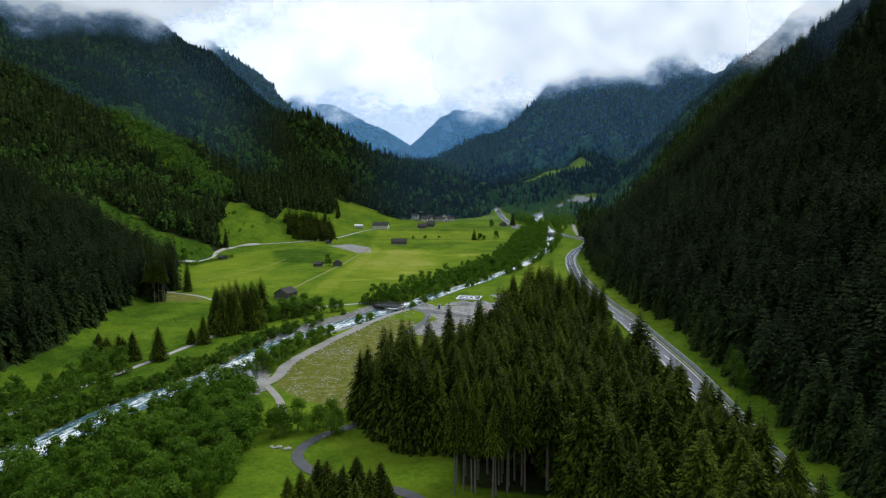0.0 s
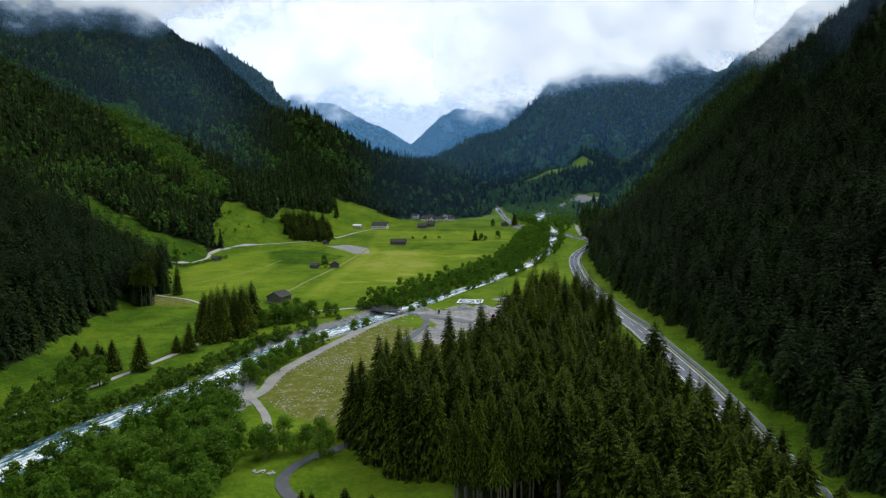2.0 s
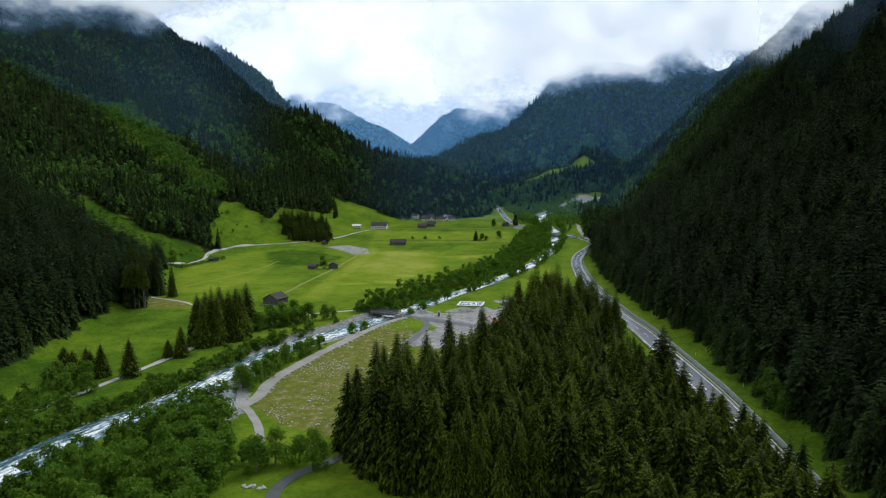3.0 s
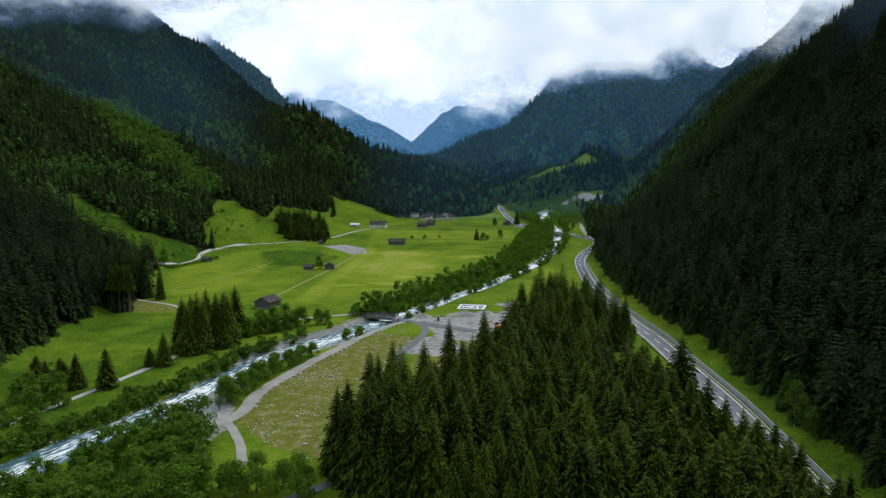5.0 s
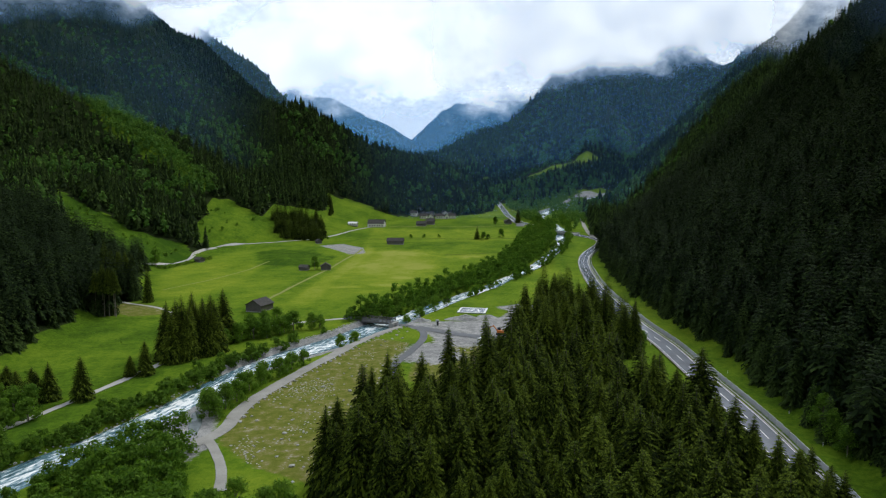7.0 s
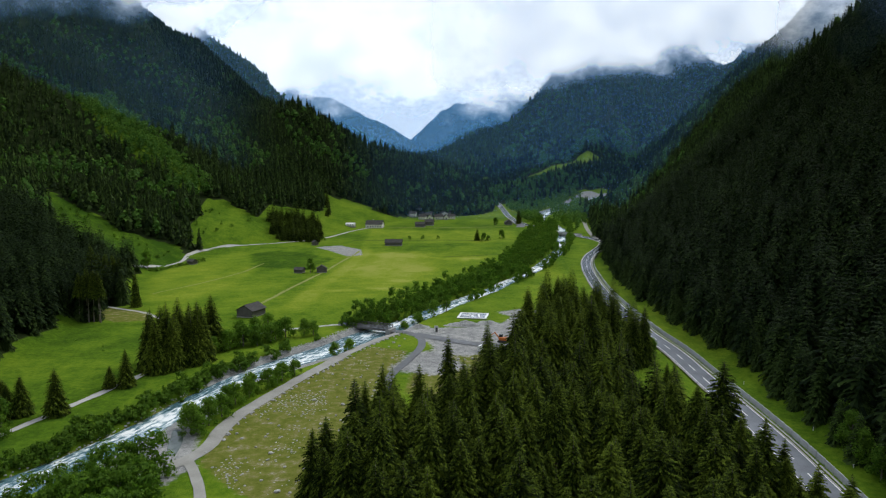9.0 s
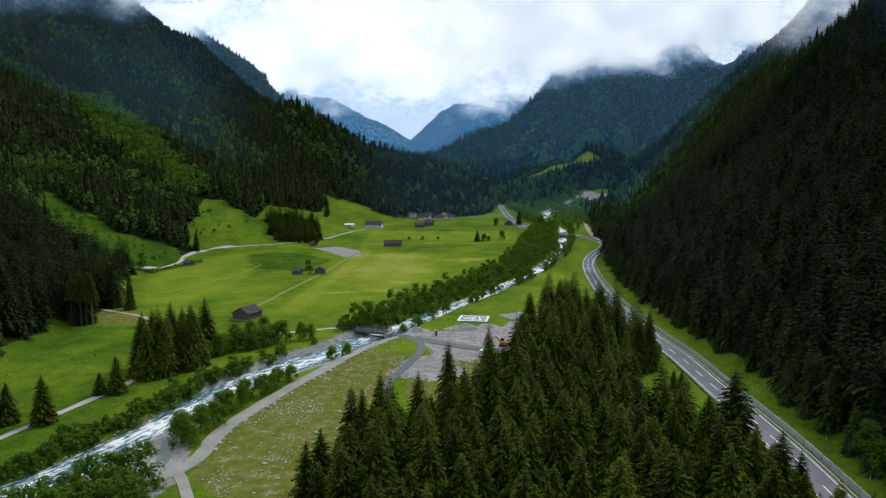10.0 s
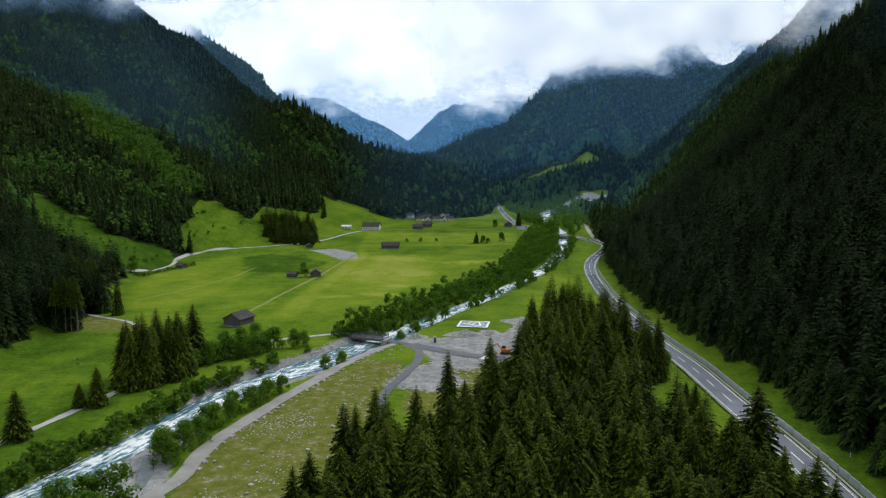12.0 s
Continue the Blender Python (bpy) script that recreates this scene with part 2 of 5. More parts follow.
floor_z = curve([(-600, -9), (0, -4), (150, -3), (200, -2.2), (270, 0.3), (350, 2.3), (450, 2.6), (510, 3), (620, 10.5), (700, 16),
                 (780, 19.5), (900, 24), (1000, 30), (1100, 42), (1400, 70), (2000, 125), (3200, 230), (4200, 330)])
foot_w = curve([(-600, -150), (150, -135), (311, -146), (345, -150), (400, -165), (484, -186), (545, -192), (600, -180), (660, -130), (740, -80),
                (800, -55), (860, -20), (930, 70), (960, 95), (1040, 50), (1350, 30), (2000, -20), (3200, -90)])
foot_e = curve([(-600, 60), (0, 80), (132, 87), (160, 91), (190, 96), (220, 99), (250, 102), (290, 104), (352, 104), (440, 112), (524, 123), (592, 137), (1080, 230), (2000, 420)])
crest_w = curve([(-1600, 1200), (-700, 1300), (-420, 1300), (-288, 1350), (-103, 1040), (95, 960), (400, 940)])
foot_back = curve([(900, 160), (1000, 120), (1400, 80), (2000, 20), (3200, -80), (4200, -160)])
side_stream = curve([(0, 1000), (110, 1010), (253, 1110), (500, 1350), (900, 1700), (1600, 2300)])

RIVER = smooth_line([(-190, -60), (-160, 50), (-130, 110), (-114, 140), (-102, 165), (-94.6, 190), (-89, 203), (-82.6, 214), (-74.3, 234.7), (-67.9, 255.4), (-59, 276), (-45.5, 295),
                     (-33.5, 312), (-23.5, 331), (-13, 347), (-5, 363), (6, 384), (21, 413), (35, 438), (51, 476), (73, 520), (100, 586), (112, 629), (122, 672),
                     (128, 700), (135, 760), (132, 850), (150, 930), (200, 1030), (253, 1100), (330, 1180)])


river_half = curve([(0, 6.8), (185, 6.6), (215, 5.4), (240, 4.8), (275, 5.2), (296, 7.2), (330, 7.4), (350, 6), (400, 5), (480, 4.2), (600, 4.2), (860, 4.5), (940, 9), (1200, 9)])


def west_side(x, y):
    d = np.maximum(foot_w(y) - x, 0)
    near = 0.5 * d
    far = 0.32 * np.minimum(d, 80) + 0.6 * np.maximum(d - 80, 0)
    k = step(y, 540, 680)
    spur = 0.9 * np.minimum(d, 45) + 0.35 * np.maximum(d - 45, 0)
    far = np.where(d < 220, np.maximum(far, spur * step(y, 850, 930)), far)
    return near * (1 - k) + far * k


def raw_ground(x, y):
    x, y = np.asarray(x, float), np.asarray(y, float)
    base = floor_z(y)
    yc = crest_w(x)
    past = np.maximum(y - yc, 0)
    west = west_side(x, np.minimum(y, yc)) + floor_z(np.minimum(y, yc)) - base - 0.65 * past - 20 * np.exp(-((x + 285) / 75) ** 2) * step(y, 780, 950)
    far_w = 0.52 * np.maximum(-60 - 0.02 * y + 30 - x, 0) * step(y, 1900, 2700)
    de = np.maximum(x - foot_e(y), 0)
    east = 0.35 * np.minimum(de, 6) + 0.86 * np.maximum(de - 6, 0)
    along, behind = (x - 150) * 0.666 + (y - 620) * 0.747, -(x - 150) * 0.747 + (y - 620) * 0.666
    back = 8 + 0.3 * np.minimum(along, 350) + 0.47 * np.maximum(along - 350, 0) - 0.8 * (behind - 70 * step(along, 120, 380)) - base
    east = np.where(y > 560, np.minimum(east, np.maximum(back, 0)), east)
    s1 = 0.22 + 0.6 * step(y, 1300, 2900)
    db = np.maximum(x - foot_back(y), 0)
    b1 = s1 * np.minimum(db, 200) + 0.85 * np.maximum(db - 200, 0)
    ds = np.maximum(y - side_stream(x), 0)
    b2 = 0.25 * np.minimum(ds, 200) + 0.85 * np.maximum(ds - 200, 0)
    summit = 500 + 0.06 * x - base
    high = np.maximum(far_w, np.minimum(b1, b2))
    high = np.minimum(high, summit + 0.12 * np.maximum(high - summit, 0))
    # a second spur of the western side, behind the first
    spur = np.minimum(256 + 0.85 * np.maximum(-310 - x, -260), 470) - 0.7 * np.abs(y - 1600) - base
    mount = np.maximum(np.maximum(np.maximum(west, high), east), spur)
    mount = np.maximum(mount, 0)
    rough = step(mount, 4, 160)
    hills = fbm(x, y, 260, 4, 3) * 120 * rough + fbm(x, y, 45, 3, 9) * 14 * step(mount, 2, 60)
    ribs = np.abs(fbm(y * 1.0 + x * 0.25, x * 0.3, 150, 3, 14)) * 34 - 4
    hills = hills + ribs * step(mount, 30, 120) * step(-x, 120, 260) * step(y, 420, 600) * step(yc - y, 40, 220)
    gullies = np.abs(fbm(x * 0.8 - y * 0.35, y * 0.25, 230, 4, 15)) * 210 - 26
    hills = hills + gullies * step(mount, 60, 170) * step(y, 1350, 1600) * step(x, -60, 60)
    swell = fbm(x, y, 38, 3, 21) * 1.1 + fbm(x, y, 9, 2, 33) * 0.22
    return base + mount + hills + swell * (1 - 0.5 * step(mount, 0, 30))


def height(x, y):
    z = raw_ground(x, y)
    d, _ = from_line(x, y, RIVER[::2])
    bed = floor_z(np.asarray(y, float)) - 3.4
    k = 1 - step(d / river_half(np.asarray(y, float)), 0.7, 1.45)
    return z * (1 - k) + np.minimum(bed, z) * k


# ---- mesh helpers ----
def mesh_from(name, verts, faces, mat, smooth=False):
    me = bpy.data.meshes.new(name)
    verts = np.asarray(verts, np.float32)
    faces = np.asarray(faces, np.int32)
    me.vertices.add(len(verts))
    me.vertices.foreach_set("co", verts.ravel())
    k = faces.shape[1]
    me.loops.add(faces.size)
    me.loops.foreach_set("vertex_index", faces.ravel())
    me.polygons.add(len(faces))
    me.polygons.foreach_set("loop_start", np.arange(0, faces.size, k, dtype=np.int32))
    me.polygons.foreach_set("loop_total", np.full(len(faces), k, np.int32))
    if smooth:
        me.polygons.foreach_set("use_smooth", np.ones(len(faces), bool))
    me.update(calc_edges=True)
    me.materials.append(mat)
    return me


def part(name, bm, mat, parent, label=""):
    me = bpy.data.meshes.new(name)
    bm.to_mesh(me)
    bm.free()
    me.materials.append(mat)
    ob = new(name, me)
    ob.parent = parent
    return tagged(ob, label)


def box(bm, x0, x1, y0, y1, z0, z1, bevel=0.0):
    r = bmesh.ops.create_cube(bm, size=1, matrix=Matrix.LocRotScale(((x0 + x1) / 2, (y0 + y1) / 2, (z0 + z1) / 2), None, (x1 - x0, y1 - y0, z1 - z0)))
    if bevel:
        es = list({e for v in r["verts"] for e in v.link_edges})
        bmesh.ops.bevel(bm, geom=es, offset=bevel, segments=1, affect="EDGES")
    return r


def ribbon(name, line, width, mat, lift=0.12, ground=None, across=4, edge=0.0, thick=0.0, seed=1):
    """A strip laid on the ground along a line; width is a number or one for each point."""
    ground = ground or height
    line = np.asarray(line)
    t = np.gradient(line, axis=0)
    t /= np.linalg.norm(t, axis=1)[:, None]
    nrm = np.stack([t[:, 1], -t[:, 0]], 1)
    w = np.broadcast_to(np.asarray(width, float), (len(line),)).copy()
    s = np.concatenate([[0], np.cumsum(np.hypot(*np.diff(line, axis=0).T))])
    vs, uvs = [], []
    us = np.linspace(-0.5, 0.5, across + 1)
    for u in us:
        off = w * u
        if abs(u) == 0.5 and edge:
            off = off + np.sign(u) * edge * 2 * fbm(s, s * 0 + 9 * u, 6, 3, seed)
        pt = line + nrm * off[:, None]
        vs.append(np.column_stack([pt, ground(pt[:, 0], pt[:, 1]) + lift]))
        uvs.append(np.column_stack([s, off]))
    m, k = len(line), len(us)
    v = np.stack(vs, 1).reshape(-1, 3)
    uvv = np.stack(uvs, 1).reshape(-1, 2)
    i, j = np.meshgrid(np.arange(m - 1), np.arange(k - 1), indexing="ij")
    a = (i * k + j).ravel()
    f = np.column_stack([a, a + 1, a + k + 1, a + k])
    me = mesh_from(name, v, f, mat, True)
    lay = me.uv_layers.new(name="UVMap")
    lay.data.foreach_set("uv", uvv[f.ravel()].astype(np.float32).ravel())
    return new(name, me)


# ---- ground sheet ----
def spaced(stops):
    out = [stops[0][0]]
    for (a, _), (b_, g) in zip(stops[:-1], stops[1:]):
        k = max(1, int(round((b_ - a) / g)))
        out += list(a + (b_ - a) * np.arange(1, k + 1) / k)
    return np.array(out)


gx = spaced([(-2400, 0), (-900, 90), (-420, 24), (-230, 7), (-125, 3.2), (60, 2.4), (110, 2.8), (180, 4), (420, 9), (900, 24), (2400, 90)])
gy = spaced([(-600, 0), (0, 40), (70, 10), (130, 4), (370, 2.6), (720, 4.5), (1400, 10), (2200, 22), (4300, 45)])
GX, GY = np.meshgrid(gx, gy)
GZ = height(GX.ravel(), GY.ravel())
nx, ny = len(gx), len(gy)
ii, jj = np.meshgrid(np.arange(ny - 1), np.arange(nx - 1), indexing="ij")
q = (ii * nx + jj).ravel()
ground_mesh = mesh_from("ground", np.column_stack([GX.ravel(), GY.ravel(), GZ]), np.column_stack([q, q + 1, q + nx + 1, q + nx]), ground_mat, True)
ground = tagged(new("ground", ground_mesh), "green alpine valley floor with meadows and steep wooded sides", "ground", kind="structure")

# ---- where the woods stand ----
WOOD = [(34, 78), (28, 112), (26, 133), (6, 139), (5, 156), (-8, 160), (-20, 178), (-19, 205), (-14, 223), (-3, 222), (5, 226), (13, 236), (20, 250), (24, 268), (28, 288), (33, 306), (38, 326),
        (46, 350), (56, 378), (64, 394), (74, 380), (81, 350), (82, 318), (79, 296), (70, 284), (61, 268), (58, 250), (57, 236), (60, 220), (65, 200), (70, 165), (67, 120), (56, 78)]
BIRCH = [(-360, 740), (-345, 780), (-300, 762), (-215, 716), (-228, 684), (-270, 694), (-318, 708)]
HILL_MEADOWS = [
    [(-302, 580), (-272, 578), (-235, 561), (-200, 578), (-184, 560), (-192, 508), (-196, 488), (-215, 468), (-245, 488), (-264, 520)],
    [(-184, 590), (-204, 600), (-213, 690), (-197, 705), (-165, 690), (-161, 735), (-133, 752), (-118, 762), (-124, 836), (-91, 845), (-45, 838), (-16, 863),
     (38, 868), (64, 905), (88, 955), (100, 1040), (125, 1040), (125, 560), (-184, 560)],
    [(-150, 300), (-160, 345), (-148, 345), (-140, 300)],
]
FAR_MEADOWS = [
    [(122, 1184), (183, 1285), (240, 1366), (290, 1390), (311, 1388), (340, 1400), (357, 1417), (340, 1385), (266, 1296), (222, 1248), (173, 1204), (136, 1150)],
    [(183, 1026), (203, 1068), (243, 1132), (277, 1156), (252, 1080), (200, 1006)],
    [(149, 690), (166, 735), (188, 834), (172, 898), (155, 850), (146, 770)],
    [(95, 1300), (120, 1330), (110, 1420), (90, 1400)],
]
LOBE = [(-146, 350), (-160, 340), (-175, 380), (-205, 440), (-186, 440), (-172, 420), (-156, 400), (-151, 386), (-160, 372)]


def is_meadow(x, y):
    hit = np.zeros(np.shape(x), bool)
    for poly in HILL_MEADOWS + FAR_MEADOWS:
        hit |= inside(x + 8 * fbm(x, y, 25, 2, 71) * 2, y + 8 * fbm(x, y, 25, 2, 72) * 2, poly)
    return hit


def wooded(x, y):
    """How far a place lies inside the woods of the valley sides."""
    x, y = np.asarray(x, float), np.asarray(y, float)
    west = ((y > 860) & (y < 1000) & (x < np.interp(y, [860, 905, 955, 1000], [10, 64, 88, 94]))) | (x < foot_w(y) - 5) | ((y > 300) & (x < foot_w(y) - 2 - 9 * step(y, 415, 440) * (y < 560))) | inside(x, y, LOBE)
    east = x > foot_e(y)
    back = (y > 935) & (x < 1400)
    gorge = (y > 900) & (y < 1180) & (np.minimum(from_line(x, y, RIVER[-90::6])[0], from_line(x - 4, y + 30, RIVER[-90::6])[0]) < 24)
    return (west | east | back) & ~is_meadow(x, y) & ~inside(x, y, BIRCH) & ~gorge


def soft(poly, x, y, edge=3.0):
    d, _ = from_line(x, y, poly + poly[:1])
    return np.where(inside(x, y, poly), 0.5 + np.minimum(d / edge, 1) * 0.5, 0.5 - np.minimum(d / edge, 1) * 0.5)


STONY = [(-53, 220), (-52, 232), (-48, 249), (-41.5, 265), (-33.5, 283), (-21, 306), (-8, 300), (-9, 284), (-14, 262), (-18, 235), (-22, 205), (-24, 186), (-40, 196), (-52, 210)]
DRY_PLOT = [(-7, 256), (-4, 288), (0, 300), (22, 294), (28, 276), (20, 256), (8, 244)]
EARTH_BANK = [(-164, 386), (-134, 371), (-122, 350), (-138, 347), (-152, 358), (-166, 372)]
FIELD_PALE = [(-184, 490), (-146, 396), (-125, 402), (-118, 470), (-128, 560), (-152, 588), (-184, 545)]
FIELD_DARK = [(-143, 582), (-124, 596), (-98, 580), (-73, 560), (-87, 522), (-127, 524)]
FIELD_BRIGHT = [(-78, 352), (-28, 352), (12, 422), (60, 522), (76, 590), (10, 612), (-40, 562), (-70, 450)]
FIELD_YELLOW = [(-58, 500), (-22, 470), (4, 545), (-10, 600), (-50, 592)]
FIELD_STRIP = [(-57, 616), (-47, 596), (-60, 476), (-60, 370), (-73, 382), (-70, 476), (-61, 562)]
FIELD_FAR = [(-60, 628), (80, 640), (84, 735), (-60, 725)]
xs, ys = GX.ravel(), GY.ravel()
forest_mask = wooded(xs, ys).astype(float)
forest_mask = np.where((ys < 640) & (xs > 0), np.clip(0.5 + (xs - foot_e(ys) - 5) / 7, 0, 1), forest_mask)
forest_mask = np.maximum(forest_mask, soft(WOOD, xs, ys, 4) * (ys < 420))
near_floor = (ys > 60) & (ys < 720) & (np.abs(xs) < 220)
stony_mask, tone = np.zeros(len(xs)), np.full(len(xs), 0.5)
k = near_floor
stony_mask[k] = np.maximum(np.maximum(soft(STONY, xs[k], ys[k], 3), soft(EARTH_BANK, xs[k], ys[k], 4)), soft(DRY_PLOT, xs[k], ys[k], 4))
d_river, _ = from_line(xs[k], ys[k], RIVER[::2])
stony_mask[k] = np.maximum(stony_mask[k], step(river_half(ys[k]) + 0.5 - d_river, -1.2, 1.2))
for poly, edge, gain in ((FIELD_PALE, 2, 0.15), (FIELD_DARK, 0.8, -0.26), (FIELD_BRIGHT, 3, 0.08), (FIELD_YELLOW, 14, 0.32), (FIELD_STRIP, 2, 0.22), (FIELD_FAR, 1.5, 0.16)):
    tone[k] += soft(poly, xs[k], ys[k], edge) * gain
for px, py, pr in ((-24, 436, 6), (-19, 466, 5), (-7, 514, 8), (-44, 518, 7), (-24, 576, 12), (30, 560, 9), (-50, 430, 5)):
    tone[k] += 0.5 * np.clip(1.2 - np.hypot((xs[k] - px) / 2.2, ys[k] - py) / pr + fbm(xs[k], ys[k], 6, 3, 54) * 2, 0, 1) * 0.8
# near west meadow (x < -88): forest and cloud shade painted as darker grass
tone += 0.01 * ((ys > 345) & (ys < 760) & (xs > -150)) - 0.1 * ((xs < -88) & (ys < 345)) - 0.24 * inside(xs, ys, HILL_MEADOWS[0]) - 0.06 * ((xs < -150) & (ys > 560) & (ys < 800))
tone += fbm(xs, ys, 60, 3, 51) * 0.34 + fbm(xs, ys * 0.35, 14, 3, 52) * 0.32 + fbm(xs * 0.6, ys, 7, 2, 53) * 0.22
YARD_GROUND = [(-13, 333), (-2, 335), (24, 338), (33, 346), (38, 358), (31, 366), (46, 374), (56, 366), (48, 340), (36, 318), (26, 300), (14, 292), (3, 297), (0, 312), (-6, 321)]
SANDY = [(-13, 278), (-7, 296), (3, 300), (9, 288), (14, 280), (3, 272)]
SAND_BAR = [(-77, 212), (-74, 222), (-70, 231), (-65, 240), (-60, 248), (-57, 247), (-59, 238), (-59, 229), (-56, 218), (-53, 208), (-57, 198), (-68, 200)]
QUARRY = [(-97, 612), (-78, 620), (-58, 600), (-54, 574), (-65, 570), (-85, 598)]
bare = np.zeros(len(xs))
for poly, edge in ((YARD_GROUND, 5), (SANDY, 8), (SAND_BAR, 5), (QUARRY, 5)):
    bare[k] = np.maximum(bare[k], soft(poly, xs[k], ys[k], edge))
kk = (ys > 900) & (ys < 1200) & (xs > 100) & (xs < 400)
bare[kk] = step(12 - from_line(xs[kk], ys[kk], RIVER[-110::4])[0], -3, 5)
SCREE = [(185, 1028), (203, 1065), (243, 1128), (272, 1150), (250, 1083), (200, 1010)]
bare[kk] = np.maximum(bare[kk], soft(SCREE, xs[kk], ys[kk], 6))
shingle = (ys > 255) & (ys < 338) & (xs < 0) & (xs > -100)
d_shingle, side_shingle = from_line(xs[shingle], ys[shingle], RIVER[::2])
bare[shingle] = np.maximum(bare[shingle], step(river_half(ys[shingle]) + np.where(side_shingle < 0, 2.6, 4.5) - d_shingle, -1.5, 1.0) * step(ys[shingle], 258, 274))
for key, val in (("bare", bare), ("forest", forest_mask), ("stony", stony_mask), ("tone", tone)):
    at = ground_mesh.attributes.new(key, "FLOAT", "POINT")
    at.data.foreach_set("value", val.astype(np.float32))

# ---- water and ways ----
river_w = river_half(RIVER[:, 1]) * 3.1
river = ribbon("river", RIVER, river_w, water, 0.0, lambda x, y: floor_z(y) - 1.7 + 0.0 * x, 10)
tagged(river, "fast milky turquoise river breaking into white foam", "river", kind="structure")

ROAD = smooth_line([(40, -40), (60, 60), (74, 125), (80, 165), (86, 215), (88, 267), (89.3, 295), (88.6, 332), (92, 389), (97, 435), (103.4, 479), (112.8, 534), (123, 567),
                    (135, 593), (146, 617), (151, 638), (144, 660), (131, 682), (118, 707), (109, 735), (103.5, 765), (97, 801), (95, 866), (97.5, 955), (98, 1031), (88, 1090)])


def road_bed(x, y):
    return floor_z(y) + 0.45 + 0.0 * x


road = tagged(ribbon("road", ROAD, 7.0, asphalt, 0.12, road_bed, 6), "wet grey two-lane asphalt valley road", "road", kind="structure")
shoulder = tagged(ribbon("road_shoulder", ROAD, 8.0, gravel, 0.0, road_bed, 4, 0.3), "narrow gravel shoulder under the asphalt road", "road shoulder", kind="structure")

TRACK_W = smooth_line([(-128, 165), (-118, 200), (-107, 230), (-101.5, 246), (-96.5, 261), (-90, 282), (-81, 312), (-75, 323), (-59, 332.5), (-41, 339.3), (-35, 340)])
LEVEE = smooth_line([(-66, 204), (-58, 209), (-53.5, 217), (-53.2, 227), (-52, 238), (-48.4, 249), (-42, 267), (-35, 284), (-26.6, 303.5), (-19, 318), (-13, 326)])
LANE = smooth_line([(-36, 340.5), (-24, 336), (-14, 331), (-6.6, 324.5), (-3.0, 316.5), (-3, 303.5), (-7, 288), (-12, 272), (-13, 250), (-12.5, 225), (-12, 200), (-15, 185), (-21.2, 175), (-26.8, 170),
                    (-32, 163), (-33.4, 156), (-31, 150), (-26, 145), (-16, 140), (-8, 136.5), (-2, 131), (2, 120), (4, 100)])
LEVEE_BRANCH = smooth_line([(-56, 212), (-52.5, 206.5), (-48, 198), (-45, 190), (-43.6, 184)])
YARD = smooth_line([(-6, 325), (2, 319), (10, 313), (19, 308), (28, 306)])
PATH_W = smooth_line([(-225, 470), (-201, 496), (-195, 514), (-185, 543), (-188, 571), (-182, 596), (-167, 617), (-138, 632), (-100, 659), (-75, 720), (-62, 738)])
FOREST_PATH = smooth_line([(-180, 396), (-168, 388), (-158, 382), (-144, 374), (-132, 366), (-118, 350)])
SIDE_ROAD = smooth_line([(150, 640), (152, 680), (160, 735), (172, 800), (180, 850)])
for name, line, wid, mat, words in (("track", TRACK_W, 2.6, pale_gravel, "pale gravel farm track through the meadow"),
                                    ("levee_path", LEVEE, 4.2, gravel, "grey gravel path along the river bank"),
                                    ("levee_branch", LEVEE_BRANCH, 2.6, gravel, "narrow gravel path forking off the river path"),
                                    ("lane", LANE, 3.0, old_asphalt, "narrow wet asphalt lane with a tight bend"),
                                    ("yard_lane", YARD, 5.5, old_asphalt, "short asphalt lane into the gravel yard"),
                                    ("forest_path", FOREST_PATH, 1.8, pale_gravel, "narrow pale path climbing out of the wood"),
                                    ("side_road", SIDE_ROAD, 4.0, gravel, "grey gravel side road above the river"),
                                    ("hill_path", PATH_W, 3.0, pale_gravel, "pale gravel path at the foot of the slope")):
    tagged(ribbon(name, line, wid, mat, 0.16, lambda x, y: np.maximum(height(x, y), floor_z(y) - 0.3), 4, 0.15 if mat is old_asphalt else 0.55), words, "path", kind="structure")


# worn grass tracks across the hay fields
pale_grass = two_scale("worn_grass", ((0.3, (0.15, 0.2, 0.03)), (0.7, (0.3, 0.3, 0.12))), 0.4, 5, 0.95, spec=0.05)
for name, pts, wid in (("field_track", [(-87, 372), (-86, 382), (-81, 440), (-71, 522), (-61, 574), (-58, 594)], 2.0),
                       ("mown_track", [(-152, 420), (-136, 470), (-122, 540)], 1.2),
                       ("farm_track", [(-45, 744), (-10, 742), (40, 745), (82, 752)], 2.0)):
    tagged(ribbon(name, smooth_line(pts), wid, pale_grass, 0.1, height, 2, 0.4), "pale worn grass track between hay fields", "track", kind="structure")

ditch_grass = two_scale("rank_ditch_grass", ((0.3, (0.03, 0.055, 0.01)), (0.7, (0.075, 0.11, 0.02))), 0.5, 6, 0.95, spec=0.05)
for pts, wid in (([(-70, 647), (-32, 648), (5, 650), (67, 650), (84, 652)], 2.0), ([(10, 566), (40, 572), (72, 582)], 1.4), ([(-46, 740), (0, 738), (60, 741)], 1.4)):
    tagged(ribbon("ditch", smooth_line(pts), wid, ditch_grass, 0.12, height, 2, 0.5), "dark rank grass along a field ditch", "ditch", kind="structure")


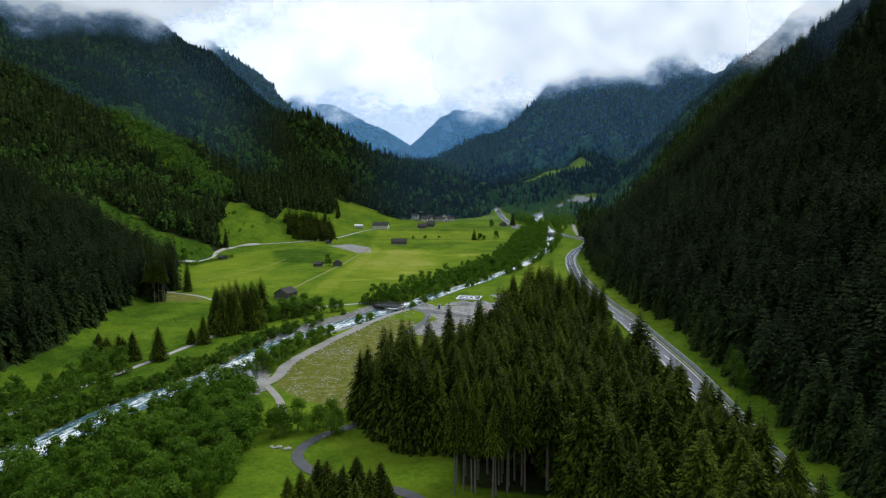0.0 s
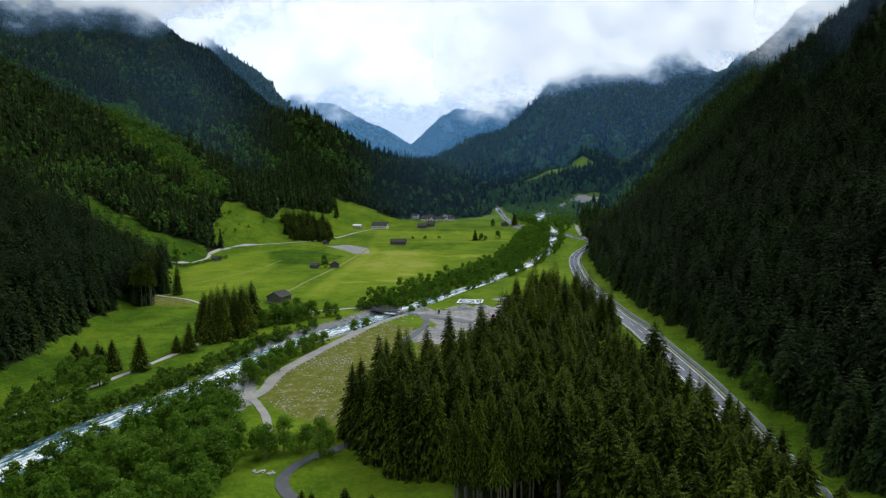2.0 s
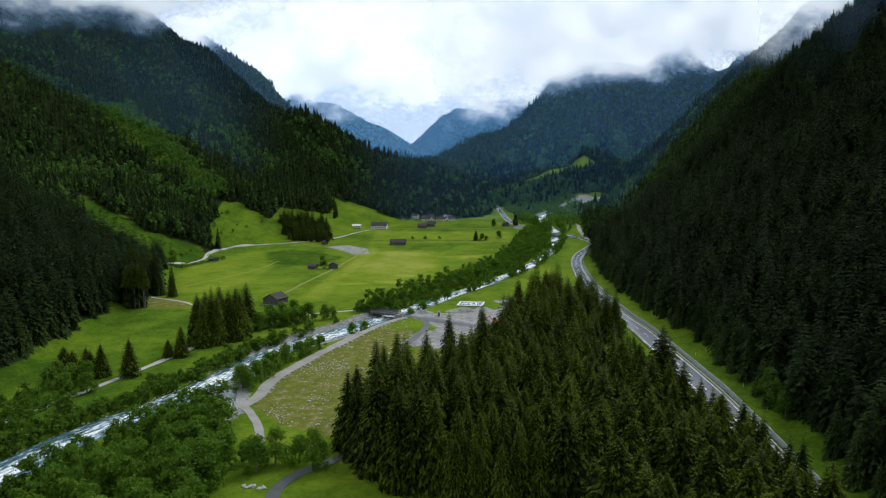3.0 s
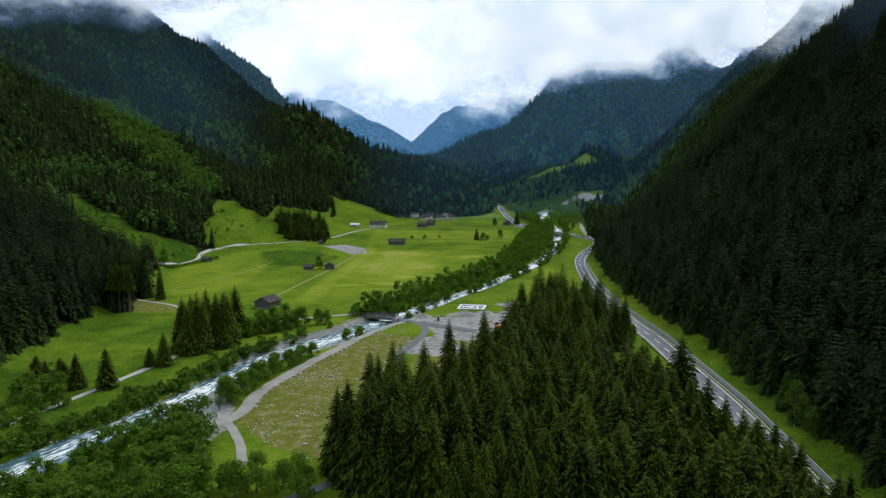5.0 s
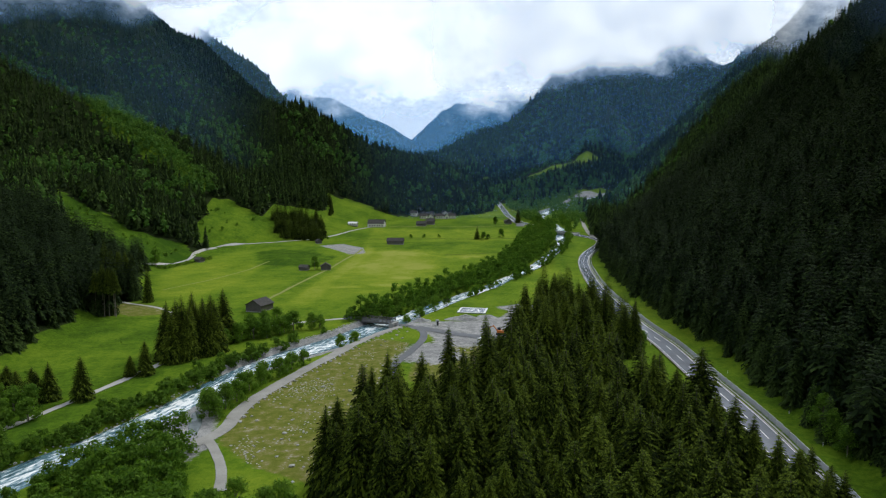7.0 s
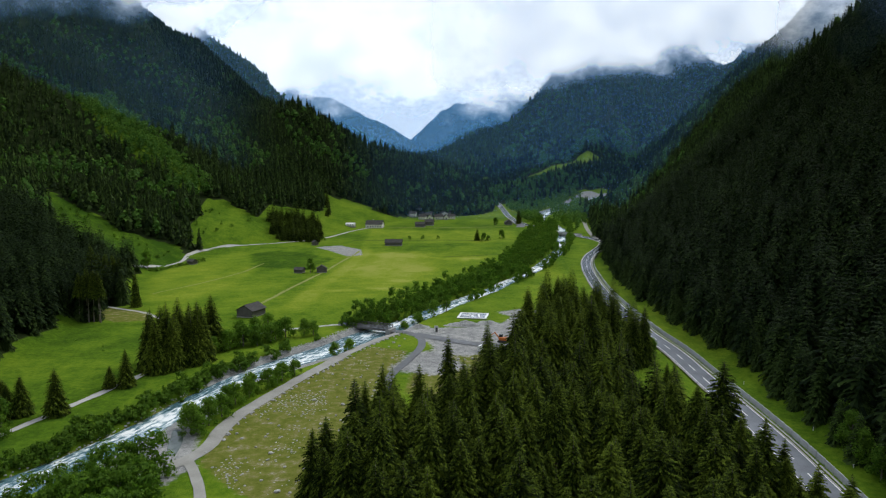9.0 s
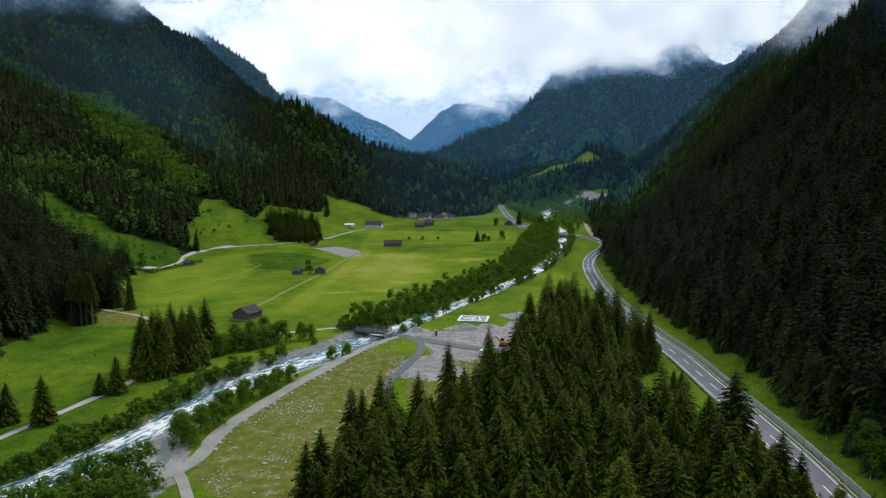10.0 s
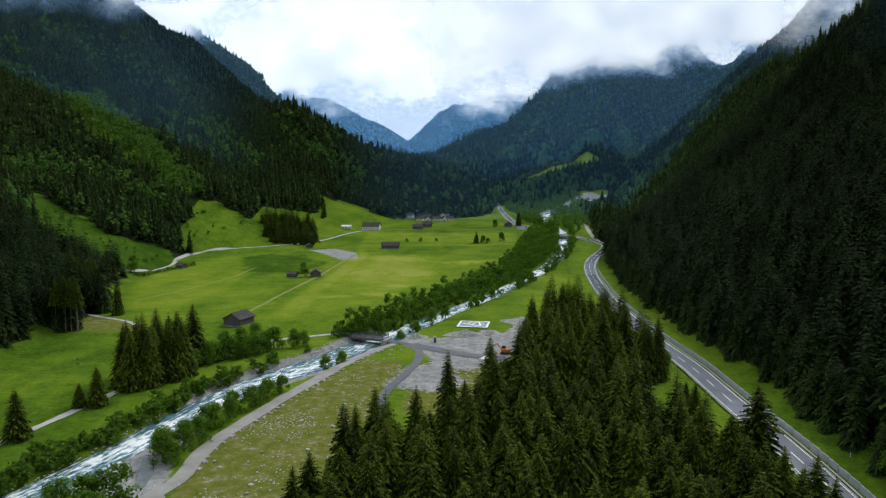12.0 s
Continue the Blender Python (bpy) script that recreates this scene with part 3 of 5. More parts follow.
# ---- trees ----
def spruce_tris(rng, h=24.0, r=3.4, whorls=34, per=8, pairs=4, bare=0.12):
    """Branch by branch: a bent spine with needle sprays hanging to both sides."""
    tri = []
    for k in range(whorls):
        u = (k + rng.uniform(-0.3, 0.3)) / whorls
        z = h * (bare + (1 - bare) * u)
        reach = r * ((1 - u) ** 0.7) * (0.97 if k % 3 else 0.82) + 0.12
        m = max(4, int(per * (0.55 + 0.45 * (1 - u))))
        turn = rng.uniform(0, 6.28)
        for i in range(m):
            a = turn + 6.283 * i / m + rng.uniform(-0.3, 0.3)
            lng = reach * rng.uniform(0.72, 1.14)
            d = np.array([math.cos(a), math.sin(a), 0])
            s = np.array([-d[1], d[0], 0])
            rise = rng.uniform(0.1, 0.3) * (0.3 + 0.9 * u)
            def spine(v):
                return d * lng * v + np.array([0, 0, z + lng * (rise * v - (0.62 - 0.45 * u) * v * v)])
            wdt = lng * (0.42 / pairs ** 0.35) + 0.1
            for j in range(pairs):
                v0 = (j + 0.25) / pairs
                v1 = min(1.05, v0 + 1.15 / pairs)
                for sg in (-1, 1):
                    tip = spine(v1) + s * sg * wdt * (1.15 - 0.75 * v0) * rng.uniform(0.7, 1.2) - np.array([0, 0, lng * rng.uniform(0.05, 0.16)])
                    tri.append((spine(v0 - 0.12 if j else v0), spine(v1), tip))
            tri.append((spine(0.72) + s * 0.16 * wdt, spine(0.72) - s * 0.16 * wdt, spine(1.12)))
    tri.append((np.array([0.1, 0, h * 0.985]), np.array([-0.1, 0.05, h * 0.985]), np.array([0, 0, h * 1.012])))
    return np.array(tri, np.float32)


def far_spruce_tris(rng, h=24.0, r=3.3, layers=6, per=7):
    tri = []
    for k in range(layers):
        u = k / layers
        z0 = h * (0.1 + 0.9 * u)
        top = z0 + h * (0.9 / layers) * 1.9
        reach = r * (1 - u) ** 0.85 + 0.15
        turn = rng.uniform(0, 6.28)
        for i in range(per):
            a = turn + 6.283 * i / per
            b_ = a + 6.283 / per * rng.uniform(0.8, 1.25)
            ra, rb = reach * rng.uniform(0.65, 1.15), reach * rng.uniform(0.65, 1.15)
            tri.append(((0, 0, min(top, h * 1.02)), (ra * math.cos(a), ra * math.sin(a), z0 + rng.uniform(-0.6, 0.3)),
                        (rb * math.cos(b_), rb * math.sin(b_), z0 + rng.uniform(-1.0, 0.4))))
    return np.array(tri, np.float32)


def ragged_spruce_tris(rng, h=24.0, r=3.6, layers=9, per=6):
    """A spruce seen from some way off: whorls of single drooping sprays with gaps between."""
    tri = []
    for k in range(layers):
        u = (k + rng.uniform(-0.25, 0.25)) / layers
        z = h * (0.1 + 0.9 * max(u, 0))
        reach = r * (1 - max(u, 0)) ** 0.75 + 0.2
        turn = rng.uniform(0, 6.28)
        for i in range(per):
            a = turn + 6.283 * i / per + rng.uniform(-0.25, 0.25)
            q, w = reach * rng.uniform(0.7, 1.15), rng.uniform(0.34, 0.5)
            drop = q * rng.uniform(0.35, 0.75)
            tri.append(((0, 0, min(z + h * 0.11, h * 1.02)), (q * math.cos(a - w), q * math.sin(a - w), z - drop), (q * math.cos(a + w) * 0.85, q * math.sin(a + w) * 0.85, z - drop * 0.7)))
    return np.array(tri, np.float32)


def leafy_tris(rng, h=10.0, r=3.6, lobes=14, per=100, leaf=0.42, low=0.25):
    """A broad crown of lobes, each a loose shell of leaf sprays."""
    tri = []
    for k in range(lobes):
        u = rng.uniform(0, 1) ** 0.8
        a = rng.uniform(0, 6.28)
        q = r * 0.72 * math.sqrt(rng.uniform(0.05, 1)) * (1 - 0.75 * max(0, u - 0.35))
        c_ = np.array([q * math.cos(a), q * math.sin(a), h * (low + (0.86 - low) * u)])
        lr = r * rng.uniform(0.24, 0.46)
        for i in range(per):
            d = rng.normal(size=3)
            d /= np.linalg.norm(d)
            if d[2] < -0.5 and rng.uniform() < 0.6:
                d[2] *= -1
            pt = c_ + d * lr * rng.uniform(0.45, 1.35) * np.array([1, 1, 0.85])
            e = rng.normal(size=3)
            e = e - d * e.dot(d) * 0.6
            e *= leaf * rng.uniform(0.7, 1.3) / np.linalg.norm(e)
            f = np.cross(d, e) * rng.uniform(0.6, 1.0)
            tri.append((pt - e * 0.6 - f * 0.5, pt + e * 0.7 - f * 0.2, pt + f * 0.9 - d * 0.1))
    return np.array(tri, np.float32)


def tri_mesh(name, tris, mat):
    return mesh_from(name, tris.reshape(-1, 3), np.arange(len(tris) * 3).reshape(-1, 3), mat)


def trunk_tris(h, r0, r1=0.04, sides=7, bend=0.0):
    tri = []
    zs = [(-0.6, r0 * 1.25), (h * 0.05, r0), (h * 0.5, (r0 + r1) * 0.5), (h * 0.97, r1)]
    for (za, ra), (zb, rb) in zip(zs[:-1], zs[1:]):
        for i in range(sides):
            a, b_ = 6.283 * i / sides, 6.283 * (i + 1) / sides
            p0, p1 = (ra * math.cos(a) + bend * za, ra * math.sin(a), za), (ra * math.cos(b_) + bend * za, ra * math.sin(b_), za)
            p2, p3 = (rb * math.cos(b_) + bend * zb, rb * math.sin(b_), zb), (rb * math.cos(a) + bend * zb, rb * math.sin(a), zb)
            tri += [(p0, p1, p2), (p0, p2, p3)]
    return np.array(tri, np.float32)


def limb_tris(a, b_, ra, rb, sides=5):
    a, b_ = np.array(a, float), np.array(b_, float)
    d = (b_ - a) / np.linalg.norm(b_ - a)
    s = np.cross(d, [0.3, 0.9, 0.1])
    s /= np.linalg.norm(s)
    t = np.cross(d, s)
    tri = []
    for i in range(sides):
        u, v = 6.283 * i / sides, 6.283 * (i + 1) / sides
        p0, p1 = a + ra * (s * math.cos(u) + t * math.sin(u)), a + ra * (s * math.cos(v) + t * math.sin(v))
        p2, p3 = b_ + rb * (s * math.cos(v) + t * math.sin(v)), b_ + rb * (s * math.cos(u) + t * math.sin(u))
        tri += [(p0, p1, p2), (p0, p2, p3)]
    return np.array(tri, np.float32)


def tree_thing(name, trunk, crown, label, category, group, wood, green):
    ob = new(name)
    for nm, tris, mat in (("trunk", trunk, wood), ("crown", crown, green)):
        c_ = new(nm, tri_mesh(nm, tris, mat))
        c_.parent = ob
    return tagged(ob, label, category, group)


def scatter(poly, gap, seed, keep=None):
    """Uneven places inside an outline, about gap metres apart."""
    rng = np.random.default_rng(seed)
    px, py = [p[0] for p in poly], [p[1] for p in poly]
    ax, ay = np.meshgrid(np.arange(min(px), max(px), gap), np.arange(min(py), max(py), gap))
    ax, ay = ax.ravel() + rng.uniform(-0.42, 0.42, ax.size) * gap, ay.ravel() + rng.uniform(-0.42, 0.42, ay.size) * gap
    ok = inside(ax, ay, poly)
    if keep is not None:
        ok &= keep(ax, ay)
    return np.column_stack([ax[ok], ay[ok]])


def wood_mesh(name, spots, protos, mat, rng, lo=0.75, hi=1.2, thin=(0.85, 1.15), sink=0.3, size=None):
    """Many trees joined into one mesh."""
    kinds = rng.integers(0, len(protos), len(spots))
    z = height(spots[:, 0], spots[:, 1]) - sink
    sc = rng.uniform(lo, hi, len(spots))
    if size is not None:
        sc = sc * size(spots[:, 0], spots[:, 1])
    wd = sc * rng.uniform(*thin, len(spots))
    an = rng.uniform(0, 6.283, len(spots))
    out = []
    for i, pr in enumerate(protos):
        m = kinds == i
        if not m.any():
            continue
        v = pr.reshape(1, -1, 3)
        c_, s_ = np.cos(an[m])[:, None], np.sin(an[m])[:, None]
        w = wd[m][:, None]
        x = (v[..., 0] * c_ - v[..., 1] * s_) * w + spots[m, 0][:, None]
        y = (v[..., 0] * s_ + v[..., 1] * c_) * w + spots[m, 1][:, None]
        zz = v[..., 2] * sc[m][:, None] + z[m][:, None]
        out.append(np.stack([x, y, zz], -1).reshape(-1, 3))
    v = np.concatenate(out)
    return new(name, mesh_from(name, v, np.arange(len(v)).reshape(-1, 3), mat))


rng = np.random.default_rng(5)
spruces = []
for i in range(5):
    crown = spruce_tris(rng, (24, 26, 22, 25, 20)[i], (4.9, 5.2, 5.4, 3.9, 4.9)[i], 54, 11, 7, (0.1, 0.16, 0.08, 0.56, 0.05)[i])
    ob = tree_thing("spruce_tree", trunk_tris((24, 26, 22, 25, 20)[i], 0.34), crown,
                    ("tall dark green spruce with hanging branches", "very tall spruce with a bare lower trunk", "broad dark spruce branched nearly to the ground",
                     "slim tall spruce with a long bare trunk", "younger full spruce with lighter tips")[i], "spruce", "spruces of the valley wood", bark, needles)
    spruces.append(ob)
back_spruces = []
for i in range(4):
    h, r = (24, 26, 21, 18)[i], (5.0, 5.3, 5.3, 4.8)[i]
    back_spruces.append(tree_thing("spruce_tree", trunk_tris(h, 0.34), spruce_tris(rng, h, r, 40, 10, 3, 0.06),
                                   ("tall dense spruce inside the valley wood", "very tall spruce standing above its neighbours", "broad spruce with drooping branches", "young full spruce between taller trees")[i],
                                   "spruce", "spruces of the valley wood", bark, needles))
mid_protos = [spruce_tris(rng, h, r, 17, 6, 2, 0.3) for h, r in ((25, 4.6), (27, 5.0), (22, 4.6), (26, 4.1), (19, 4.3))]
far_protos = [far_spruce_tris(rng, h, r, 4, 5) for h, r in ((24, 3.9), (26, 4.2), (19, 3.8), (23, 3.4))]


ragged_protos = [ragged_spruce_tris(rng, h, r) for h, r in ((24, 4.1), (26, 4.4), (19, 4.0), (23, 3.6), (21, 4.3))]


def plant(protos, used, x, y, scale, turn, lean=0.0, wide=1.0):
    i = int(rng.integers(0, len(protos)))
    z = float(height(np.array([x]), np.array([y]))[0]) - 0.15
    m = Matrix.LocRotScale((x, y, z), Euler((lean, lean * 0.5, turn)), (scale * wide, scale * wide, scale))
    if i not in used:
        used.add(i)
        protos[i].matrix_basis = m
        return protos[i]
    ob = copy_thing(protos[i], Matrix.Identity(4))
    ob.matrix_basis = m
    return ob


used = set()


def wood_size(y):
    return float(np.interp(y, [170, 195, 220, 260, 330], [1.0, 0.9, 0.8, 0.86, 0.98]))


spots = scatter(WOOD, 6.5, 11)
spots = spots[(from_line(spots[:, 0], spots[:, 1], LANE)[0] > 3.0) & (np.hypot(spots[:, 0] - 50, spots[:, 1] - 297) > 7)]
order = np.argsort(np.hypot(spots[:, 0] - 20, spots[:, 1] - 90))
for x, y in spots[order[:165]]:
    if 2 < x < 22 and y < 151:
        continue
    plant(spruces, used, x, y, rng.choice([rng.uniform(0.62, 0.85), rng.uniform(0.85, 1.1), rng.uniform(0.9, 1.08)]) * wood_size(y) * ((0.7 if y > 138 else 0.88) if x > 57 and y < 174 else 1.0), rng.uniform(0, 6.28), rng.uniform(-0.02, 0.02), rng.uniform(1.0, 1.3))
used_back = set()
deep = []
for x, y in spots[order[165:]]:
    if y > 240 and x > 12 and rng.uniform() < np.interp(y, [240, 290], [0.2, 0.55]):
        continue
    if y > 262:
        deep.append((x, y))
        continue
    s = rng.choice([rng.uniform(0.6, 0.85), rng.uniform(0.8, 1.0), rng.uniform(0.9, 1.12)]) * (wood_size(y) + 0.06 * (y > 215))
    plant(back_spruces, used_back, x, y, s, rng.uniform(0, 6.28), rng.uniform(-0.02, 0.02), rng.uniform(1.0, 1.3))

tagged(wood_mesh("valley_wood", np.array(deep), [spruce_tris(rng, h, r, 40, 10, 3, 0.06) for h, r in ((24, 5.0), (27, 5.4), (21, 5.2), (17, 4.8))], needles, rng, 0.5, 0.94, (1.0, 1.3)), "dense dark spruce wood between river and road", "spruce wood", kind="stuff")

# woods of the valley sides
def in_sight(x, y, z_top=420):
    """Keeps trees off the slopes that lie beyond the view's sides, behind a crest or above the cloud."""
    hidden = (y > crest_w(x) + 110) & (y < 1850) & (x < -80)
    hidden &= ~((y > 1470) & (y < 1640) & (x > -700))
    return (np.abs(x) < 0.72 * y + 14) & ~hidden & (raw_ground(x, y) < z_top)


STREAKS = [[(-430, 727), (-392, 745), (-352, 739), (-301, 705), (-243, 695), (-226, 681)], [(-430, 855), (-392, 871), (-350, 890)], [(-320, 915), (-281, 905), (-235, 867), (-199, 843)],
           [(-328, 600), (-312, 638), (-286, 662), (-240, 648)], [(-304, 852), (-280, 845), (-246, 856)], [(-180, 930), (-150, 905), (-90, 900)]]


def leafy_share(x, y):
    """How much of a wood is broadleaved: streaks down the gullies, patches, and the gorge."""
    s = 0.04 + 0.9 * np.clip(fbm(x, y * 0.8, 75, 3, 61) * 2.6 - 0.16, 0, 0.4)
    s = np.where((x > -70) & (x < 120) & (y > 840) & (y < 1000), np.maximum(s, 0.3), s)
    for line in STREAKS:
        s = np.maximum(s, 0.95 * np.exp(-(from_line(x, y, line)[0] / 18) ** 2))
    damp = (y > 860) & (x > 60) & (x < 420) & (raw_ground(x, y) - floor_z(y) < 45)
    s = np.where(damp, np.maximum(s, 0.72), s)
    s = np.where((x > 40) & (y < 700), 0.02, s)
    gully = np.abs(fbm(x * 0.8 - y * 0.35, y * 0.25, 230, 4, 15))
    return np.where(y > 1180, 0.12 + np.clip(fbm(x, y, 130, 3, 62) * 2.0, 0, 0.3) + 0.6 * step(0.05 - gully, 0, 0.04), s)


def alpine_size(x, y):
    """Trees get smaller towards the tree line."""
    z = raw_ground(x, y) - floor_z(y)
    k = np.interp(z, [10, 50, 130, 240], [1.0, 0.82, 0.6, 0.5])
    k = np.where((y < 1000) & (x > -200), np.maximum(k, 0.85), k)
    return np.where((x > 60) & (y < 700), np.interp(z, [10, 120, 260], [1.0, 0.82, 0.5]), np.where((x > 90) & (x < 380) & (y > 1050) & (y < 1400), np.where(y < 1235, 0.82, 0.6), k))


def dome_tris(rng, h=12.0, r=4.2, lobes=7, per=5):
    """A far broadleaf crown: a few rounded lobes of large leaf masses."""
    tri = []
    for k in range(lobes):
        a, q = 2.4 * k + rng.uniform(0, 1), r * 0.55 * math.sqrt(k / lobes)
        c_ = np.array([q * math.cos(a), q * math.sin(a), h * (0.82 - 0.5 * k / lobes)])
        for i in range(per):
            d = rng.normal(size=3)
            d[2] = abs(d[2]) * 0.9 - 0.15
            d /= np.linalg.norm(d)
            e = np.cross(d, rng.normal(size=3))
            e /= np.linalg.norm(e)
            f = np.cross(d, e)
            pt, g_ = c_ + d * r * 0.42, r * rng.uniform(0.32, 0.5)
            tri.append((pt + e * g_, pt - e * 0.6 * g_ + f * 0.9 * g_ - d * 0.3 * g_, pt - e * 0.6 * g_ - f * 0.9 * g_ - d * 0.3 * g_))
    return np.array(tri, np.float32)


EAST_NEAR = [(70, 100), (330, 100), (390, 460), (400, 620), (100, 620)]
WEST_NEAR = [(-360, 200), (-120, 200), (-120, 500), (-360, 500)]
east_near = scatter(EAST_NEAR, 6.3, 12, lambda x, y: wooded(x, y) & (x > foot_e(y) + 4) & in_sight(x, y))
tagged(wood_mesh("hillside_wood_east", east_near, mid_protos, shaded_needles, rng, 0.6, 1.15, (0.85, 1.15), 0.3, alpine_size), "dark spruce forest on the steep eastern valley side", "forest", kind="stuff")
full_protos = [spruce_tris(rng, h, r, 25, 9, 3, 0.03) for h, r in ((17, 4.2), (20, 4.6), (14, 3.9))]
hem = scatter([(70, 100), (150, 100), (170, 600), (70, 600)], 5.2, 57, lambda x, y: (x > foot_e(y) + 1.8) & (x < foot_e(y) + 9))
hem_w = scatter([(-210, 150), (-130, 150), (-130, 500), (-210, 500)], 5.6, 58, lambda x, y: wooded(x, y) & ~wooded(x + 9, y - 4))
tagged(wood_mesh("forest_hem", np.vstack([hem, hem_w]), full_protos, shaded_needles, rng, 0.55, 1.05), "low-branched spruces along the forest edge", "forest", kind="stuff")
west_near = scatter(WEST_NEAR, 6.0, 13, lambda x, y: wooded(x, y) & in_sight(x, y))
tagged(wood_mesh("hillside_wood_west", west_near, mid_protos, shaded_needles, rng, 0.78, 1.12), "dark spruce forest on the western valley side", "forest", kind="stuff")
dome_protos = [dome_tris(rng, h, r) for h, r in ((14, 4.4), (17, 4.8), (12, 4.0), (15, 3.8))]
far_poly = [(-1100, 420), (900, 420), (1300, 1500), (-1200, 1500)]
far_a = scatter(far_poly, 6.1, 14, lambda x, y: wooded(x, y) & in_sight(x, y, 620) & ~inside(x, y, EAST_NEAR) & ~inside(x, y, WEST_NEAR))
high = raw_ground(far_a[:, 0], far_a[:, 1]) - floor_z(far_a[:, 1])
far_a = far_a[rng.uniform(0, 1, len(far_a)) < np.interp(high, [0, 60], [0.7, 1.0])]
far_a = far_a[(from_line(far_a[:, 0], far_a[:, 1], ROAD)[0] > 9) & (from_line(far_a[:, 0], far_a[:, 1], RIVER)[0] > 12)]
far_b = scatter([(-1000, 1500), (1200, 1500), (1700, 2500), (-1500, 2500)], 13.5, 15, lambda x, y: wooded(x, y) & in_sight(x, y, 520))
near_a = (far_a[:, 1] < 960) & (far_a[:, 0] > -560)
middle_a, far_a = far_a[near_a], far_a[~near_a]
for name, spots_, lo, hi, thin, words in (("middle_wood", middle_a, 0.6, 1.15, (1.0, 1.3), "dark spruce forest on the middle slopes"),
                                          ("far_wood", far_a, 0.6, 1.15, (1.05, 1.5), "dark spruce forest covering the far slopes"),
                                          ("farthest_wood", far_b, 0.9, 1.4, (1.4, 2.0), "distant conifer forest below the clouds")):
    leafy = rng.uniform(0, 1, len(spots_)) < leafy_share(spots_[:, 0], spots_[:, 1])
    tagged(wood_mesh(name, spots_[~leafy], ragged_protos if name == "middle_wood" else far_protos, shaded_needles if name == "middle_wood" else far_needles, rng, lo, hi, thin, 0.3, alpine_size), words, "forest", kind="stuff")
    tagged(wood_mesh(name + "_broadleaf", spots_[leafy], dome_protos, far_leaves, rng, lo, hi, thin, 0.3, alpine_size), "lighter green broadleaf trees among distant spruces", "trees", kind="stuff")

# alders and willows by the river
alder_protos = [leafy_tris(rng, h, r, 20, 44, 0.47, 0.06) for h, r in ((9, 3.3), (11, 3.6), (6.5, 3.0), (8, 2.6))]
band_protos = [leafy_tris(rng, h, r, 15, 24, 0.6, 0.03) for h, r in ((9, 3.3), (11, 3.7), (7, 3.0), (8, 2.6))]
bush_protos = [leafy_tris(rng, h, r, 9, 26, 0.45, 0.02) for h, r in ((3.4, 2.0), (4.2, 2.2), (2.8, 1.8))]
THICKET = [(-112, 108), (-104, 130), (-98, 150), (-95, 168), (-86, 190), (-76, 206), (-66, 208), (-58, 206), (-54, 197), (-46, 165), (-45, 140), (-58, 100), (-115, 60)]
thicket = scatter(THICKET, 4.0, 16, lambda x, y: (fbm(x, y, 14, 2, 67) > -0.3) & (from_line(x, y, RIVER[::3])[0] > river_half(y) + 2.0))
band = scatter([(-60, 335), (180, 335), (180, 780), (-60, 780)], 4.1, 17)
rv, side = from_line(band[:, 0], band[:, 1], RIVER)
reach = np.interp(band[:, 1], [340, 420, 560, 640, 780], [9, 15, 24, 30, 22])
band = band[(((side < 0) & (rv > 4.8) & (rv < 6.5 + reach)) | ((side > 0) & (rv > 5.4) & (rv < np.where(np.sin(band[:, 1] * 0.11) > -0.4, 10, 0)) & (band[:, 1] > 395))) & (from_line(band[:, 0], band[:, 1], ROAD)[0] > 7)]
tagged(wood_mesh("alder_thicket", thicket, alder_protos, leaves, rng, 0.55, 1.2, (0.85, 1.15), 0.3, lambda x, y: np.clip((from_line(x, y, RIVER[::3])[0] - river_half(y)) / 13, 0.35, 1.0)), "bright green alder thicket on the river bank", "thicket", kind="stuff")
low = scatter([(-60, 335), (180, 335), (180, 700), (-60, 700)], 3.9, 19)
rl, sl = from_line(low[:, 0], low[:, 1], RIVER)
low = low[(sl < 0) & (rl > 5.2) & (rl < 6 + np.interp(low[:, 1], [340, 420, 560, 640, 780], [8, 14, 22, 26, 20])) & (from_line(low[:, 0], low[:, 1], ROAD)[0] > 7)]
tagged(wood_mesh("riverside_bushes", low, bush_protos, bank_leaves, rng, 0.7, 1.5), "green willow bushes under the riverside trees", "bushes", kind="stuff")
tagged(wood_mesh("riverside_trees", band, band_protos, leaves, rng, 0.5, 1.12), "green deciduous trees lining the upper river", "trees", kind="stuff")
lb = scatter([(-140, 150), (-20, 150), (-20, 330), (-140, 330)], 2.2, 18, lambda x, y: fbm(x, y, 16, 2, 66) > -0.3)
rv, side = from_line(lb[:, 0], lb[:, 1], RIVER)
half = river_half(lb[:, 1])
lb = lb[(lb[:, 1] < np.where(np.sin(lb[:, 1] * 0.9) > 0.6, 320, 286)) & (side < 0) & (rv > half + 0.5) & (rv < half + np.interp(lb[:, 1], [200, 300], [5.2, 4.2]))]
tagged(wood_mesh("bank_bushes", lb, bush_protos, bank_leaves, rng, 0.7, 1.5), "low green willow bushes along the river bank", "bushes", kind="stuff")

